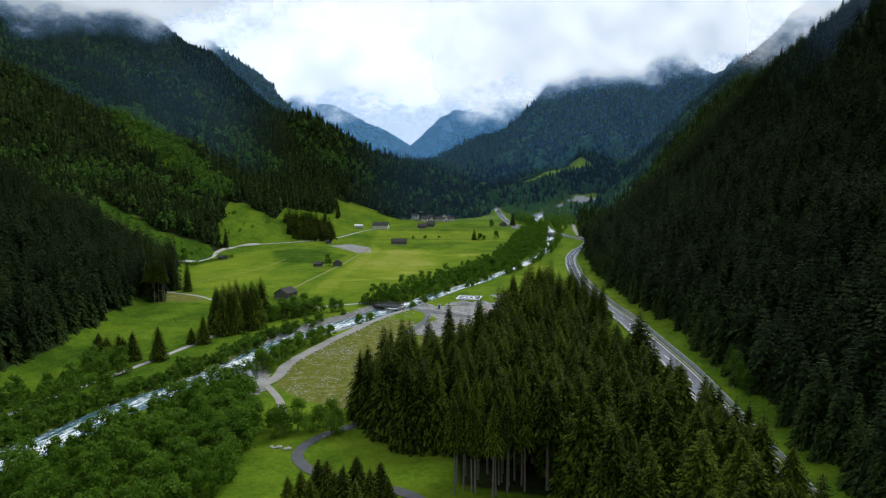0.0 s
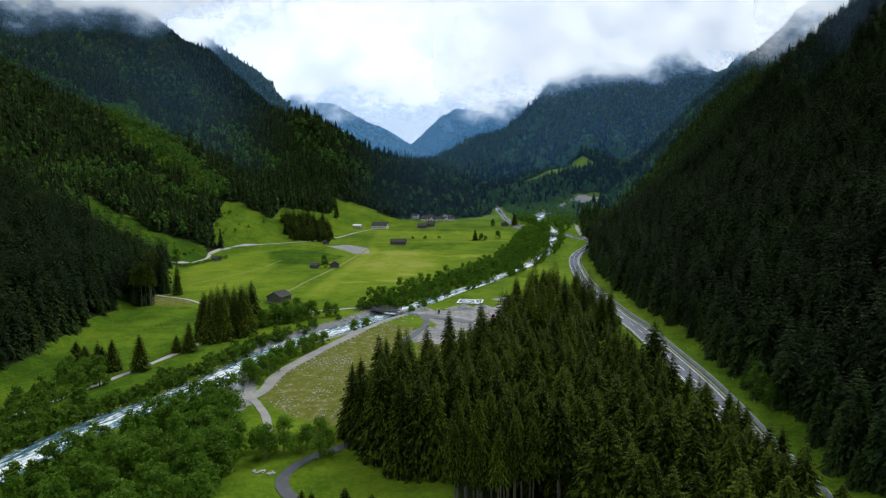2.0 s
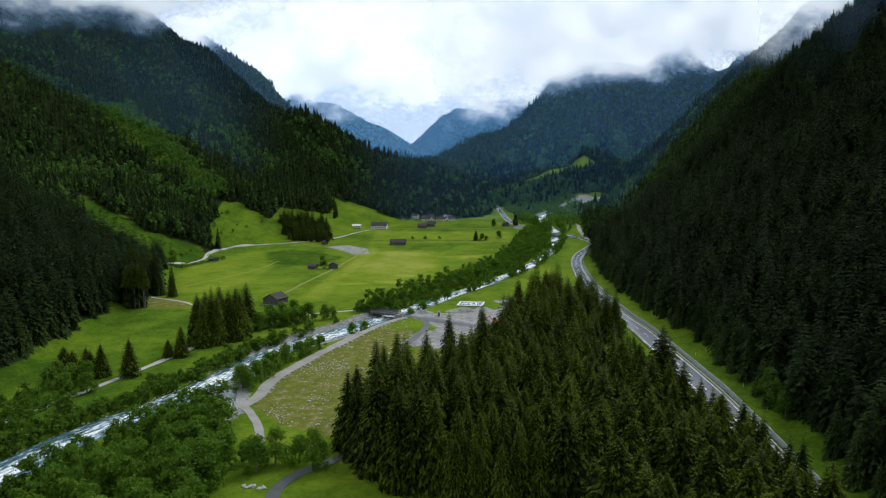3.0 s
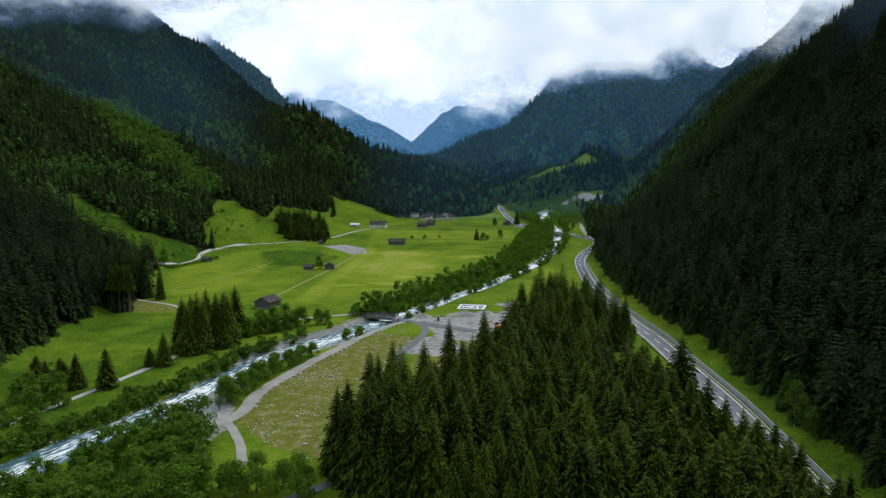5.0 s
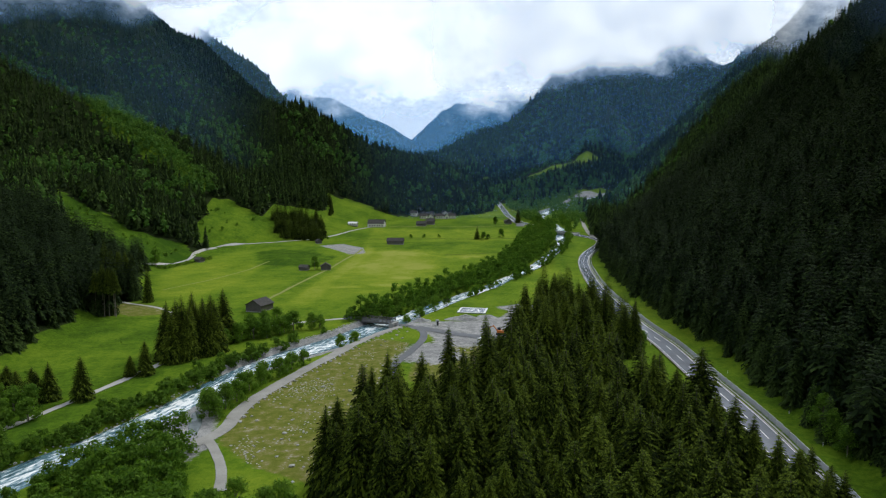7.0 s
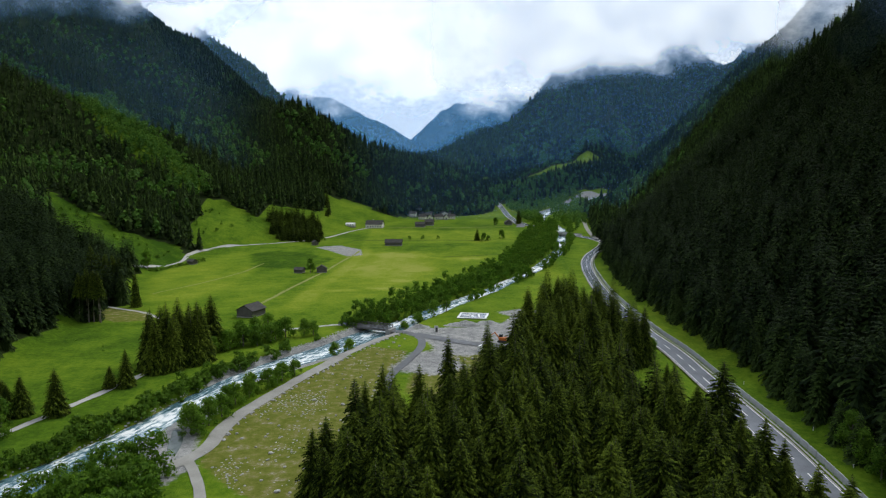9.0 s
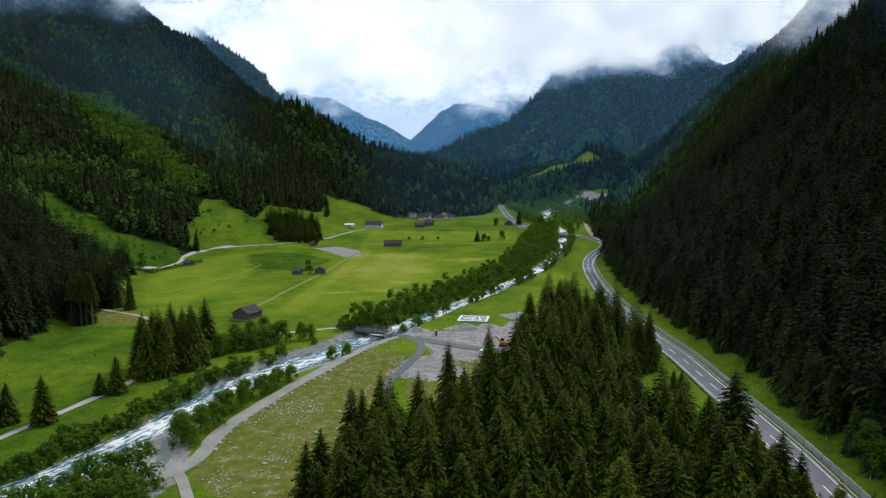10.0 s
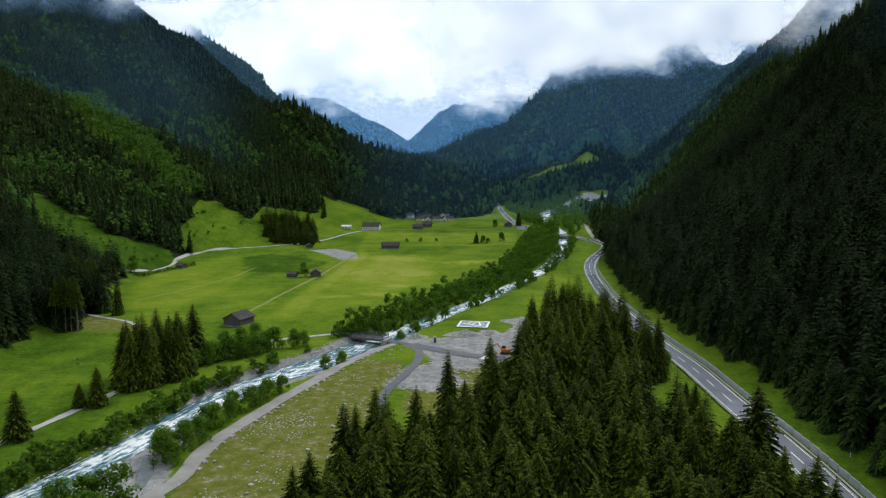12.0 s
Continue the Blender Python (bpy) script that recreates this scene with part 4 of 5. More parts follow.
# ---- single trees ----
hill_birch = scatter(BIRCH, 5.0, 41)
far_leafy = [leafy_tris(rng, h, r, 8, 10, 1.3, 0.1) for h, r in ((13, 4.3), (15, 4.6), (11, 3.8))]
gorge = scatter([(112, 745), (140, 705), (170, 760), (190, 900), (245, 1090), (60, 1300), (70, 1120), (106, 1000), (103, 860)], 7.0, 50, lambda x, y: fbm(x, y, 50, 2, 64) > -0.1)
gorge = gorge[(from_line(gorge[:, 0], gorge[:, 1], ROAD)[0] > 8) & (from_line(gorge[:, 0], gorge[:, 1], RIVER)[0] > 7)]
tagged(wood_mesh("hillside_broadleaf_trees", np.vstack([hill_birch, gorge]), far_leafy, far_leaves, rng, 0.7, 1.2), "lighter green broadleaf trees among the hillside spruces", "trees", kind="stuff")


def leafy_thing(h, r, label, group, lobes=26, per=80, low=0.1):
    w = [trunk_tris(h * 0.7, 0.16 + h * 0.008, 0.05)]
    for q in range(5):
        a, z0 = q * 1.26 + 0.4, h * (0.22 + 0.07 * q)
        w.append(limb_tris((0, 0, z0), (r * 0.55 * math.cos(a), r * 0.55 * math.sin(a), z0 + h * 0.25), 0.09, 0.03))
    return tree_thing("broadleaf_tree", np.concatenate(w), leafy_tris(rng, h, r, lobes, per, 0.36, low), label, "tree", group, bark, leaves)


alders = [leafy_thing(9, 3.8, "bright green alder with a rounded leafy crown", "valley alders", 30, 80, 0.03), leafy_thing(11, 3.6, "tall green alder with an open crown", "valley alders", 30, 80, 0.06),
          leafy_thing(6.5, 3.0, "low rounded green willow bush by the water", "valley alders", 20, 80, 0.02)]
used_l = set()


def alder_at(kind, x, y, scale=1.0):
    z = float(height(np.array([x]), np.array([y]))[0]) - 0.1
    m = Matrix.LocRotScale((x, y, z), Euler((0, 0, rng.uniform(0, 6.28))), (scale * rng.uniform(0.92, 1.1), scale * rng.uniform(0.92, 1.1), scale))
    if kind not in used_l:
        used_l.add(kind)
        alders[kind].matrix_basis = m
    else:
        copy_thing(alders[kind], Matrix.Identity(4)).matrix_basis = m


for kind, x, y, s in ((0, -40, 168, 1), (1, -36.5, 171.5, 0.9), (0, -31, 172, 0.8), (2, -43, 173, 1), (1, -27, 168, 1.0), (0, -25.5, 171, 0.7),
                      (0, -60, 226, 0.95), (2, -57.5, 225, 1.0), (2, -62, 231, 1.1), (0, -57.5, 232, 0.9), (2, -56, 238, 1.1), (1, -56.5, 243, 0.7), (2, -55, 247, 1.1), (0, -52.5, 252, 0.75), (2, -53, 256, 1.1), (2, -49, 260, 1.1), (0, -47, 264, 0.65), (2, -46.5, 268, 1.0), (2, -43.5, 273, 0.9),
                      (2, -34, 296, 0.9), (2, -29.5, 305, 0.95), (1, -72, 310, 0.95), (0, -68, 316, 1.1), (1, -64, 320, 1.0), (0, -60, 316, 0.9), (2, -57, 320, 1.4), (2, -70, 307, 1.4), (2, -66, 312, 1.3), (2, -61, 313, 1.3), (2, -74, 304, 1.2),
                      (0, -50, 322, 0.85), (2, -46.5, 323, 1.0), (0, -75, 301, 0.9), (2, -78, 296, 1.1), (1, -80, 288, 0.7), (0, -65, 308, 0.7), 
                      (1, -193, 508, 1.25), (0, 47, 648, 0.85), (0, 64, 660, 0.95), (2, 51, 649, 0.8), (0, 69, 768, 1.0), (1, -81.5, 504, 1.0), (0, 104, 602, 1.1), (2, -5, 352, 1.1), (0, 2, 360, 0.9),
                      (2, -11, 342, 0.8), (1, 8, 370, 0.8), (0, -124, 236, 0.8), (2, -117, 232, 1.2), (0, -112, 232, 0.9), (2, -122, 228, 1.2), (2, -108, 224, 1.1), (2, -114, 222, 1.2),
                      (0, 99.5, 206, 1.0), (1, 101.5, 213, 0.95), (0, 98.5, 198, 0.9), (1, 103.5, 220, 0.9), (0, 80.5, 294, 0.75)):
    alder_at(kind, x, y, s)


def bare_spruce_at(x, y, s):
    z = float(height(np.array([x]), np.array([y]))[0]) - 0.15
    copy_thing(spruces[3], Matrix.Identity(4)).matrix_basis = Matrix.LocRotScale((x, y, z), Euler((rng.uniform(-0.02, 0.02), rng.uniform(-0.02, 0.02), rng.uniform(0, 6.28))), (s * 0.8, s * 0.8, s))


for x, y in scatter([(4, 132), (20, 132), (21, 147), (5, 147)], 3.1, 55):
    bare_spruce_at(x, y, rng.uniform(0.75, 1.0))


def plant_kind(i, x, y, s, wide):
    z = float(height(np.array([x]), np.array([y]))[0]) - 0.15
    copy_thing(spruces[i], Matrix.Identity(4)).matrix_basis = Matrix.LocRotScale((x, y, z), Euler((0, 0, rng.uniform(0, 6.28))), (s * wide, s * wide, s))


def spruce_at(x, y, s, wide=1.0):
    plant_kind(int(rng.choice([0, 2, 4])), x, y, s, wide)


for x, y, s, wd in ((-102, 240, 0.56, 1.35), (-144, 382, 0.8, 0.75), (-97.5, 261, 0.36, 1.4), (-93, 262, 0.5, 1.3), (41, 650, 0.5, 1.2), (95, 778, 0.8, 0.9), (-27, 129, 0.42, 1.4), (-24, 132, 0.44, 1.4), (-22, 131, 0.5, 1.4), (-20, 128.5, 0.42, 1.5), (-16, 132, 0.46, 1.5), (-11, 132, 0.44, 1.5), (-29, 126, 0.36, 1.5),
                    (-18, 126, 0.45, 1.5), (-13, 130, 0.42, 1.5), (-9, 127, 0.36, 1.5), (-24, 123, 0.4, 1.5), (-15, 121, 0.42, 1.5),
                    (-125, 242, 0.46, 1.6), (-121, 240, 0.42, 1.6), (-117, 241, 0.5, 1.5), (-111.5, 240, 0.58, 1.25), (-119, 237, 0.4, 1.6), (-114, 238, 0.4, 1.6), (71, 252, 0.5, 1.0), (66, 246, 0.45, 1.1), (69, 241, 0.6, 1.1)):
    spruce_at(x, y, s, wd)
for x, y, s in ((6, 245, 0.86), (10, 238, 0.7), (19, 268, 0.78), (21, 258, 0.66), (-1.5, 215, 0.98), (-10.5, 218, 0.88), (-14, 212, 0.8), (74, 283, 0.8), (70, 281, 0.85), (77, 292, 0.8), (29.5, 272, 1.0), (52.5, 270, 1.15), (62.5, 281, 1.08), (60.5, 368, 0.8), (41, 330, 0.8)):
    plant_kind(int(rng.choice([0, 2])), x, y, s, 1.0)
for x, y, s in ((69, 158, 1.05), (66, 142, 1.1), (68, 150, 1.0), (64, 132, 1.1), (62, 120, 1.05), (66, 136, 1.0), (72, 168, 1.0), (60, 126, 1.0), (65, 126, 0.95), (63, 147, 1.1), (58, 138, 1.05)):
    plant_kind(int(rng.choice([0, 2, 4])), x, y, s * (0.7 if y > 138 or x > 63 else 0.86), 1.15)
hem_line = smooth_line([(-17, 182), (-16, 205), (-11, 220), (-2, 219), (6, 225), (13, 234), (20, 248), (24, 264)], 3.4)
for x, y in hem_line:
    plant_kind(int(rng.choice([2, 4])), x + rng.uniform(-1.5, 1.5), y + rng.uniform(-1.5, 1.0), rng.uniform(0.4, 0.72), rng.uniform(1.2, 1.5))
for x, y, s in ((60, 262, 0.8), (58, 254, 0.8), (57, 246, 0.75)):
    plant_kind(2, x, y, s, 1.1)
plant_kind(2, 65.2, 202, 1.2, 1.25)
plant_kind(0, 50, 195.5, 0.88, 0.9)
plant_kind(4, 60.4, 183.6, 1.08, 0.9)
plant_kind(0, 61, 159.5, 0.95, 1.0)
for x, y in ((64, 190), (67, 180), (66, 168), (70, 155), (71, 142), (66, 131)):
    plant_kind(0, x, y, rng.uniform(0.68, 0.76) + 0.1 * (y > 185), 1.1)
for x, y in [(-152 + 1.9 * i, 346 + rng.uniform(-1.5, 3)) for i in range(6)] + [(-174 + 2.2 * i, 398 + rng.uniform(-3, 3)) for i in range(8)]:
    bare_spruce_at(x, y, rng.uniform(0.85, 1.05))
for x, y, s in ((-17.5, 175.5, 0.85), (-13, 172.5, 0.8), (-20.5, 181, 0.9), (-9, 168, 0.95), (-6, 162.5, 0.9), (1, 159, 0.95)):
    plant_kind(2 if x < -10 else 0, x, y, s, 1.0)
for x, y in scatter([(-93, 273), (-82, 277), (-76, 293), (-80, 305), (-97, 290)], 3.9, 45):
    spruce_at(x, y, rng.uniform(0.72, 0.98), 1.12)
copse = scatter([(-158, 704), (-113, 726), (-96, 632), (-133, 648), (-148, 655)], 5.2, 46)
copse = np.vstack([copse, [(-108 - 1.5 * i + rng.uniform(-2, 2), 752 + 9 * i) for i in range(9)], [(-30 + 4.6 * i + rng.uniform(-2, 2), 868 + 2.2 * i + rng.uniform(-9, 6)) for i in range(14)]])
tagged(wood_mesh("copse", copse, full_protos, needles, rng, 0.38, 1.08, (0.75, 1.05)), "small dark spruce copse on the meadow slope", "copse", kind="stuff")

slope_bushes = scatter([(-205, 610), (-208, 680), (-170, 680), (-150, 660), (-172, 625)], 8, 59, lambda x, y: fbm(x, y, 20, 2, 75) > 0.02)
slope_bushes = np.vstack([slope_bushes, scatter([(-290, 578), (-235, 560), (-196, 560), (-200, 500), (-250, 500)], 8, 60, lambda x, y: fbm(x, y, 22, 2, 74) > -0.02)])
tagged(wood_mesh("slope_bushes", slope_bushes, bush_protos, leaves, rng, 0.5, 1.2), "scattered green bushes on the sloping meadow", "bushes", kind="stuff")
tussocks = scatter([(-150, 245), (-105, 262), (-98, 300), (-112, 342), (-146, 336)], 17, 70)
tagged(wood_mesh("tussocks", tussocks, bush_protos, leaves, rng, 0.1, 0.3, (1.2, 2.0)), "dark grassy tussocks in the west meadow", "grass", kind="stuff")
hedge = np.array([(x, y) for x, y in zip(np.linspace(-191, -169, 16), np.linspace(506, 548, 16))] + [(x, 660 + 0.1 * x) for x in (-99, -96, -20, -8, 6)])
small_bush = [leafy_tris(rng, 3.2, 2.4, 7, 30, 0.5, 0.1) for i in range(3)]
tagged(wood_mesh("hedge_bushes", hedge, small_bush, bank_leaves, rng, 0.6, 1.1), "low dark hedge bushes along the meadow path", "bushes", kind="stuff")
lt = scatter([(-150, 120), (-110, 150), (-100, 205), (-112, 222), (-132, 205), (-150, 165)], 4.2, 47)
rv, side = from_line(lt[:, 0], lt[:, 1], RIVER)
lt = lt[(side < 0) & (rv > 10)]
tagged(wood_mesh("west_bank_thicket", lt, band_protos, bank_leaves, rng, 0.5, 0.95), "green alder thicket on the west river bank", "thicket", kind="stuff")


# ---- stones ----
def stone_bm(seed, flat=0.65):
    r = random.Random(seed)
    bm = bmesh.new()
    bmesh.ops.create_icosphere(bm, subdivisions=1, radius=0.5)
    for v in bm.verts:
        v.co *= r.uniform(0.72, 1.2)
        v.co.z *= flat
    return bm


boulders = []
for i in range(4):
    bm = stone_bm(i)
    me = bpy.data.meshes.new("boulder")
    bm.to_mesh(me)
    bm.free()
    me.materials.append(stone)
    boulders.append(me)
st = np.random.default_rng(8)


def boulder(x, y, s, group):
    z = float(height(np.array([x]), np.array([y]))[0]) + 0.12 * s
    ob = new("boulder", boulders[int(st.integers(0, 4))])
    ob.matrix_world = Matrix.LocRotScale((x, y, z), Euler((st.uniform(-0.3, 0.3), 0, st.uniform(0, 6.28))), (s * st.uniform(0.8, 1.3), s, s * st.uniform(0.7, 1)))
    tagged(ob, "pale grey weathered boulder lying in short grass", "boulder", group)


edge = LEVEE[8:]
for i in range(90):
    px, py = edge[int(st.integers(0, len(edge)))]
    boulder(px + st.uniform(2.3, 2.9), py - st.uniform(0.5, 2), st.uniform(0.5, 1.3), "boulders along the river path")
for x, y in ((-13, 317), (-9.5, 317), (-15, 305), (-11, 306), (-13.5, 311), (6, 289), (8, 288), (10.5, 288.5), (13, 288), (15.5, 289), (-28, 232), (-24, 246), (-23, 262), (-33, 250), (-31, 196), (-29, 188), (-37, 215)):
    boulder(x, y, st.uniform(0.9, 1.6), "boulders of the stony pasture")
for x, y in scatter(STONY, 5.2, 56):
    boulder(x, y, st.uniform(0.35, 1.0), "boulders of the stony pasture")
for i in range(14):
    boulder(-38.5 + st.uniform(-2.5, 2.5), 160 + st.uniform(-1.3, 1.3), st.uniform(0.6, 1.4), "heap of stones by the lane")
protos = []
for i in range(4):
    bm = stone_bm(20 + i)
    bmesh.ops.triangulate(bm, faces=bm.faces)
    protos.append(np.array([[v.co[:] for v in f.verts] for f in bm.faces], np.float32))
    bm.free()
peb = scatter(STONY, 1.1, 48, lambda x, y: fbm(x, y, 11, 3, 81) + st.uniform(-0.1, 0.1, x.shape) > 0.12)
tagged(wood_mesh("pasture_stones", peb, protos, stone, st, 0.15, 0.6, (1, 1.4), 0.0), "pale stones strewn over the pasture", "stones", kind="stuff")
bank = scatter([(-130, 120), (0, 120), (0, 350), (-130, 350)], 0.95, 49)
rv, side = from_line(bank[:, 0], bank[:, 1], RIVER)
half = river_half(bank[:, 1])
bank = bank[((rv > half * 0.95) & (rv < half + np.where(bank[:, 1] > 268, 3.9, 1.1)) & (side < 0)) | ((rv > half * 0.95) & (rv < half + 1.2) & (st.uniform(0, 1, len(rv)) < 0.5))]
tagged(wood_mesh("bank_stones", bank, protos, stone, st, 0.25, 0.85, (0.9, 1.4), 0.05), "grey rocks lining the river banks", "stones", kind="stuff")


pool_water, n, l, b = material("still_pool_water", 0.08, 0, 0.5)
l.new(ramp(n, l, tex_noise(n, l, position(n), 0.5, 3), (0.35, (0.07, 0.09, 0.085)), (0.65, (0.13, 0.155, 0.14))), b.inputs["Base Color"])
pool_line = smooth_line([(-60.2, 214), (-61, 217), (-62, 221), (-63.2, 225), (-65, 229)], 1.0)
tagged(ribbon("pool", pool_line, 1.0 + 2.4 * np.sin(np.linspace(0.25, 2.9, len(pool_line))), pool_water, 0.1, height, 3, 0.3), "small grey pool in the gravel bar", "pool", kind="structure")
drain = new("drain_pipe")
for nm, ro, ri, y0, y1, mat in (("pipe", 0.62, 0.5, 0.0, 2.0, concrete), ("headwall", 1.3, 0.52, -0.12, 0.12, concrete)):
    bm = bmesh.new()
    rings = [[bm.verts.new((q * math.cos(a), yy, q * math.sin(a))) for a in [6.2832 * i / 16 for i in range(16)]] for q, yy in ((ro, y0), (ro, y1), (ri, y1), (ri, y0))]
    for k in range(4):
        for i in range(16):
            bm.faces.new((rings[k][i], rings[k][(i + 1) % 16], rings[(k + 1) % 4][(i + 1) % 16], rings[(k + 1) % 4][i]))
    bmesh.ops.recalc_face_normals(bm, faces=bm.faces)
    part(nm, bm, mat, drain)
drain.matrix_basis = pose(-58.6, 206.5, float(height(np.array([-58.6]), np.array([206.5]))[0]) + 0.45, 0, 0, -50)
tagged(drain, "round concrete drain pipe under the gravel path", "drain pipe")


# ---- buildings ----
def hut(w, d, eave, ridge, wall_mat, roof_mat, label, name="hay_hut", along=False, base=plaster, over=0.55, boards=True):
    """A gabled hut: footing, boarded walls, gables, two roof slopes, door and loft opening. Ridge along y, front at -y."""
    ob = new(name)
    bm = bmesh.new()
    box(bm, -w / 2 - 0.1, w / 2 + 0.1, -d / 2 - 0.1, d / 2 + 0.1, -0.8, 0.35)
    part("footing", bm, concrete, ob, "low grey stone footing")
    for sx in (-1, 1):
        bm = bmesh.new()
        box(bm, sx * w / 2 - 0.1, sx * w / 2 + 0.1, -d / 2, d / 2, 0.35, eave)
        if boards:
            y = -d / 2
            while y < d / 2 - 0.1:
                box(bm, sx * (w / 2 + 0.1) - 0.03, sx * (w / 2 + 0.1) + 0.03, y + 0.02, min(y + 0.42, d / 2), 0.36, eave - 0.02)
                y += 0.5
        part("side_wall", bm, wall_mat, ob)
    for sy in (-1, 1):
        bm = bmesh.new()
        y0, y1 = sorted((sy * d / 2, sy * (d / 2 - 0.2)))
        vs = [bm.verts.new(p) for yy in (y0, y1) for p in ((-w / 2, yy, 0.35), (w / 2, yy, 0.35), (w / 2, yy, eave), (0, yy, ridge - 0.05), (-w / 2, yy, eave))]
        bm.faces.new(vs[:5])
        bm.faces.new(vs[5:][::-1])
        for i in range(5):
            bm.faces.new((vs[i], vs[5 + i], vs[5 + (i + 1) % 5], vs[(i + 1) % 5]))
        if boards:
            x = -w / 2
            while x < w / 2 - 0.1:
                xm = x + 0.21
                top = eave + (ridge - eave) * (1 - abs(xm) / (w / 2)) - 0.25
                box(bm, x + 0.02, min(x + 0.42, w / 2), sy * (d / 2 + 0.02) - 0.03, sy * (d / 2 + 0.02) + 0.03, 0.37, top)
                x += 0.5
        bmesh.ops.recalc_face_normals(bm, faces=bm.faces)
        part("gable_wall", bm, wall_mat, ob)
    ln = math.hypot(w / 2, ridge - eave)
    nrm = ((ridge - eave) / ln, (w / 2) / ln)
    for sx in (-1, 1):
        bm = bmesh.new()
        ex, ez = sx * (w / 2 + over), eave - over * (ridge - eave) / (w / 2)
        lo, hi = 0.03, 0.2
        vs = []
        for yy in (-d / 2 - over, d / 2 + over):
            for off in (lo, hi):
                vs += [bm.verts.new((ex + sx * nrm[0] * off, yy, ez + nrm[1] * off)), bm.verts.new((0, yy, ridge + off * 1.1))]
        for f in ((0, 1, 3, 2), (4, 5, 7, 6), (2, 3, 7, 6), (0, 1, 5, 4), (0, 2, 6, 4), (1, 3, 7, 5)):
            bm.faces.new([vs[i] for i in f])
        bmesh.ops.recalc_face_normals(bm, faces=bm.faces)
        part("roof_slope", bm, roof_mat, ob)
    bm = bmesh.new()
    box(bm, -0.14, 0.14, -d / 2 - over, d / 2 + over, ridge + 0.12, ridge + 0.27, 0.04)
    part("ridge_cap", bm, roof_mat, ob)
    bm = bmesh.new()
    box(bm, -0.8, 0.8, -d / 2 - 0.14, -d / 2 - 0.05, 0.36, min(2.3, eave - 0.1), 0.02)
    part("door", bm, old_wood, ob, "dark closed plank door")
    if wall_mat is plaster:
        for sx in (-1, 1):
            for yy in np.arange(-d / 2 + 1.6, d / 2 - 1, 2.6):
                for zz in (1.1, 3.6) if eave > 5 else (1.1,):
                    bm = bmesh.new()
                    box(bm, sx * (w / 2 + 0.1), sx * (w / 2 + 0.16), yy - 0.5, yy + 0.5, zz, zz + 1.2, 0.02)
                    part("window", bm, glass, ob, "small dark glazed window")
        bm = bmesh.new()
        box(bm, w * 0.12, w * 0.12 + 0.7, d * 0.1, d * 0.1 + 0.7, eave, ridge + 0.9, 0.04)
        part("chimney", bm, concrete, ob, "short grey chimney")
    return tagged(ob, label, "house" if wall_mat is plaster else "hut", "buildings of the valley farmland")


glass, n, l, b = material("dark_window_glass", 0.08, 0, 0.5)
b.inputs["Base Color"].default_value = (0.03, 0.035, 0.04, 1)


def stand(ob, x, y, turn, lift=0.0):
    z = float(height(np.array([x]), np.array([y]))[0]) + lift
    ob.matrix_basis = pose(x, y, z, 0, 0, turn)
    return ob


stand(hut(8.2, 10.0, 3.2, 5.5, old_wood, roof_dark, "weathered grey timber hay barn with a gabled roof"), -82.0, 361.5, -20)
stand(hut(5.6, 5.6, 2.3, 3.6, old_wood, roof_dark, "small low timber hay hut in the meadow"), -89, 505, 80)
stand(hut(6.4, 6.6, 2.8, 4.8, old_wood, roof_dark, "dark timber hay hut beside a small tree"), -74.5, 508, 10)
stand(hut(7.0, 14.0, 2.8, 5.2, old_wood, roof_dark, "long dark timber barn in the open meadow"), -32.3, 622, 88)
stand(hut(7.0, 10.0, 2.8, 5.0, old_wood, roof_dark, "dark timber barn by the upper meadow path"), -12, 752, 80)
stand(hut(8.0, 8.5, 3.6, 6.4, old_wood, roof_dark, "tall dark timber barn beside a smaller barn"), -2.5, 766, 80)
stand(hut(11.0, 17.0, 3.9, 7.6, plaster, roof_dark, "white plastered farmhouse with a broad dark roof", "farmhouse", boards=False), -59, 742, 82)
stand(hut(5.5, 9.0, 2.4, 3.6, plaster, plaster, "low pale shed beside the farm", "farm_shed", boards=False), -84, 742, 80)
stand(hut(4.4, 6.0, 2.2, 3.4, old_wood, roof_dark, "small dark shed at the hedge"), -173.5, 538, 60)
stand(hut(6.5, 8.0, 3.0, 5.2, old_wood, roof_dark, "dark timber house at the road junction"), 83, 772, 10)
stand(hut(4.0, 5.0, 2.4, 3.6, old_wood, roof_dark, "small timber hut at the quarry edge"), -100, 625, 30)
for x, y, w, d, tn, white in ((-24, 860, 8, 10, 75, 1), (-12, 868, 8, 10, 10, 0), (2, 872, 9, 11, 85, 1), (14, 878, 8, 9, 20, 1), (-16, 880, 9, 11, 60, 1), (4, 888, 8, 10, 0, 0), (20, 892, 8, 10, 80, 1), (-4, 856, 6, 8, 85, 0)):
    stand(hut(w, d, 3.6, 6.2, plaster if white else old_wood, roof_dark, "white hamlet house below the wooded spur" if white else "dark timber hamlet house below the spur", "hamlet_house", boards=False), x, y, tn)
for x, y, w, d, tn in ((-11, 833, 7, 8, 78), (-2, 829, 5, 6, -12), (8, 834, 7, 9, 84), (16, 831, 5, 5, 15), (23, 838, 6, 8, 95)):
    stand(hut(w, d, 3.4, 5.9, plaster, roof_dark, "white plastered hamlet house among trees", "hamlet_house", boards=False), x, y, tn)

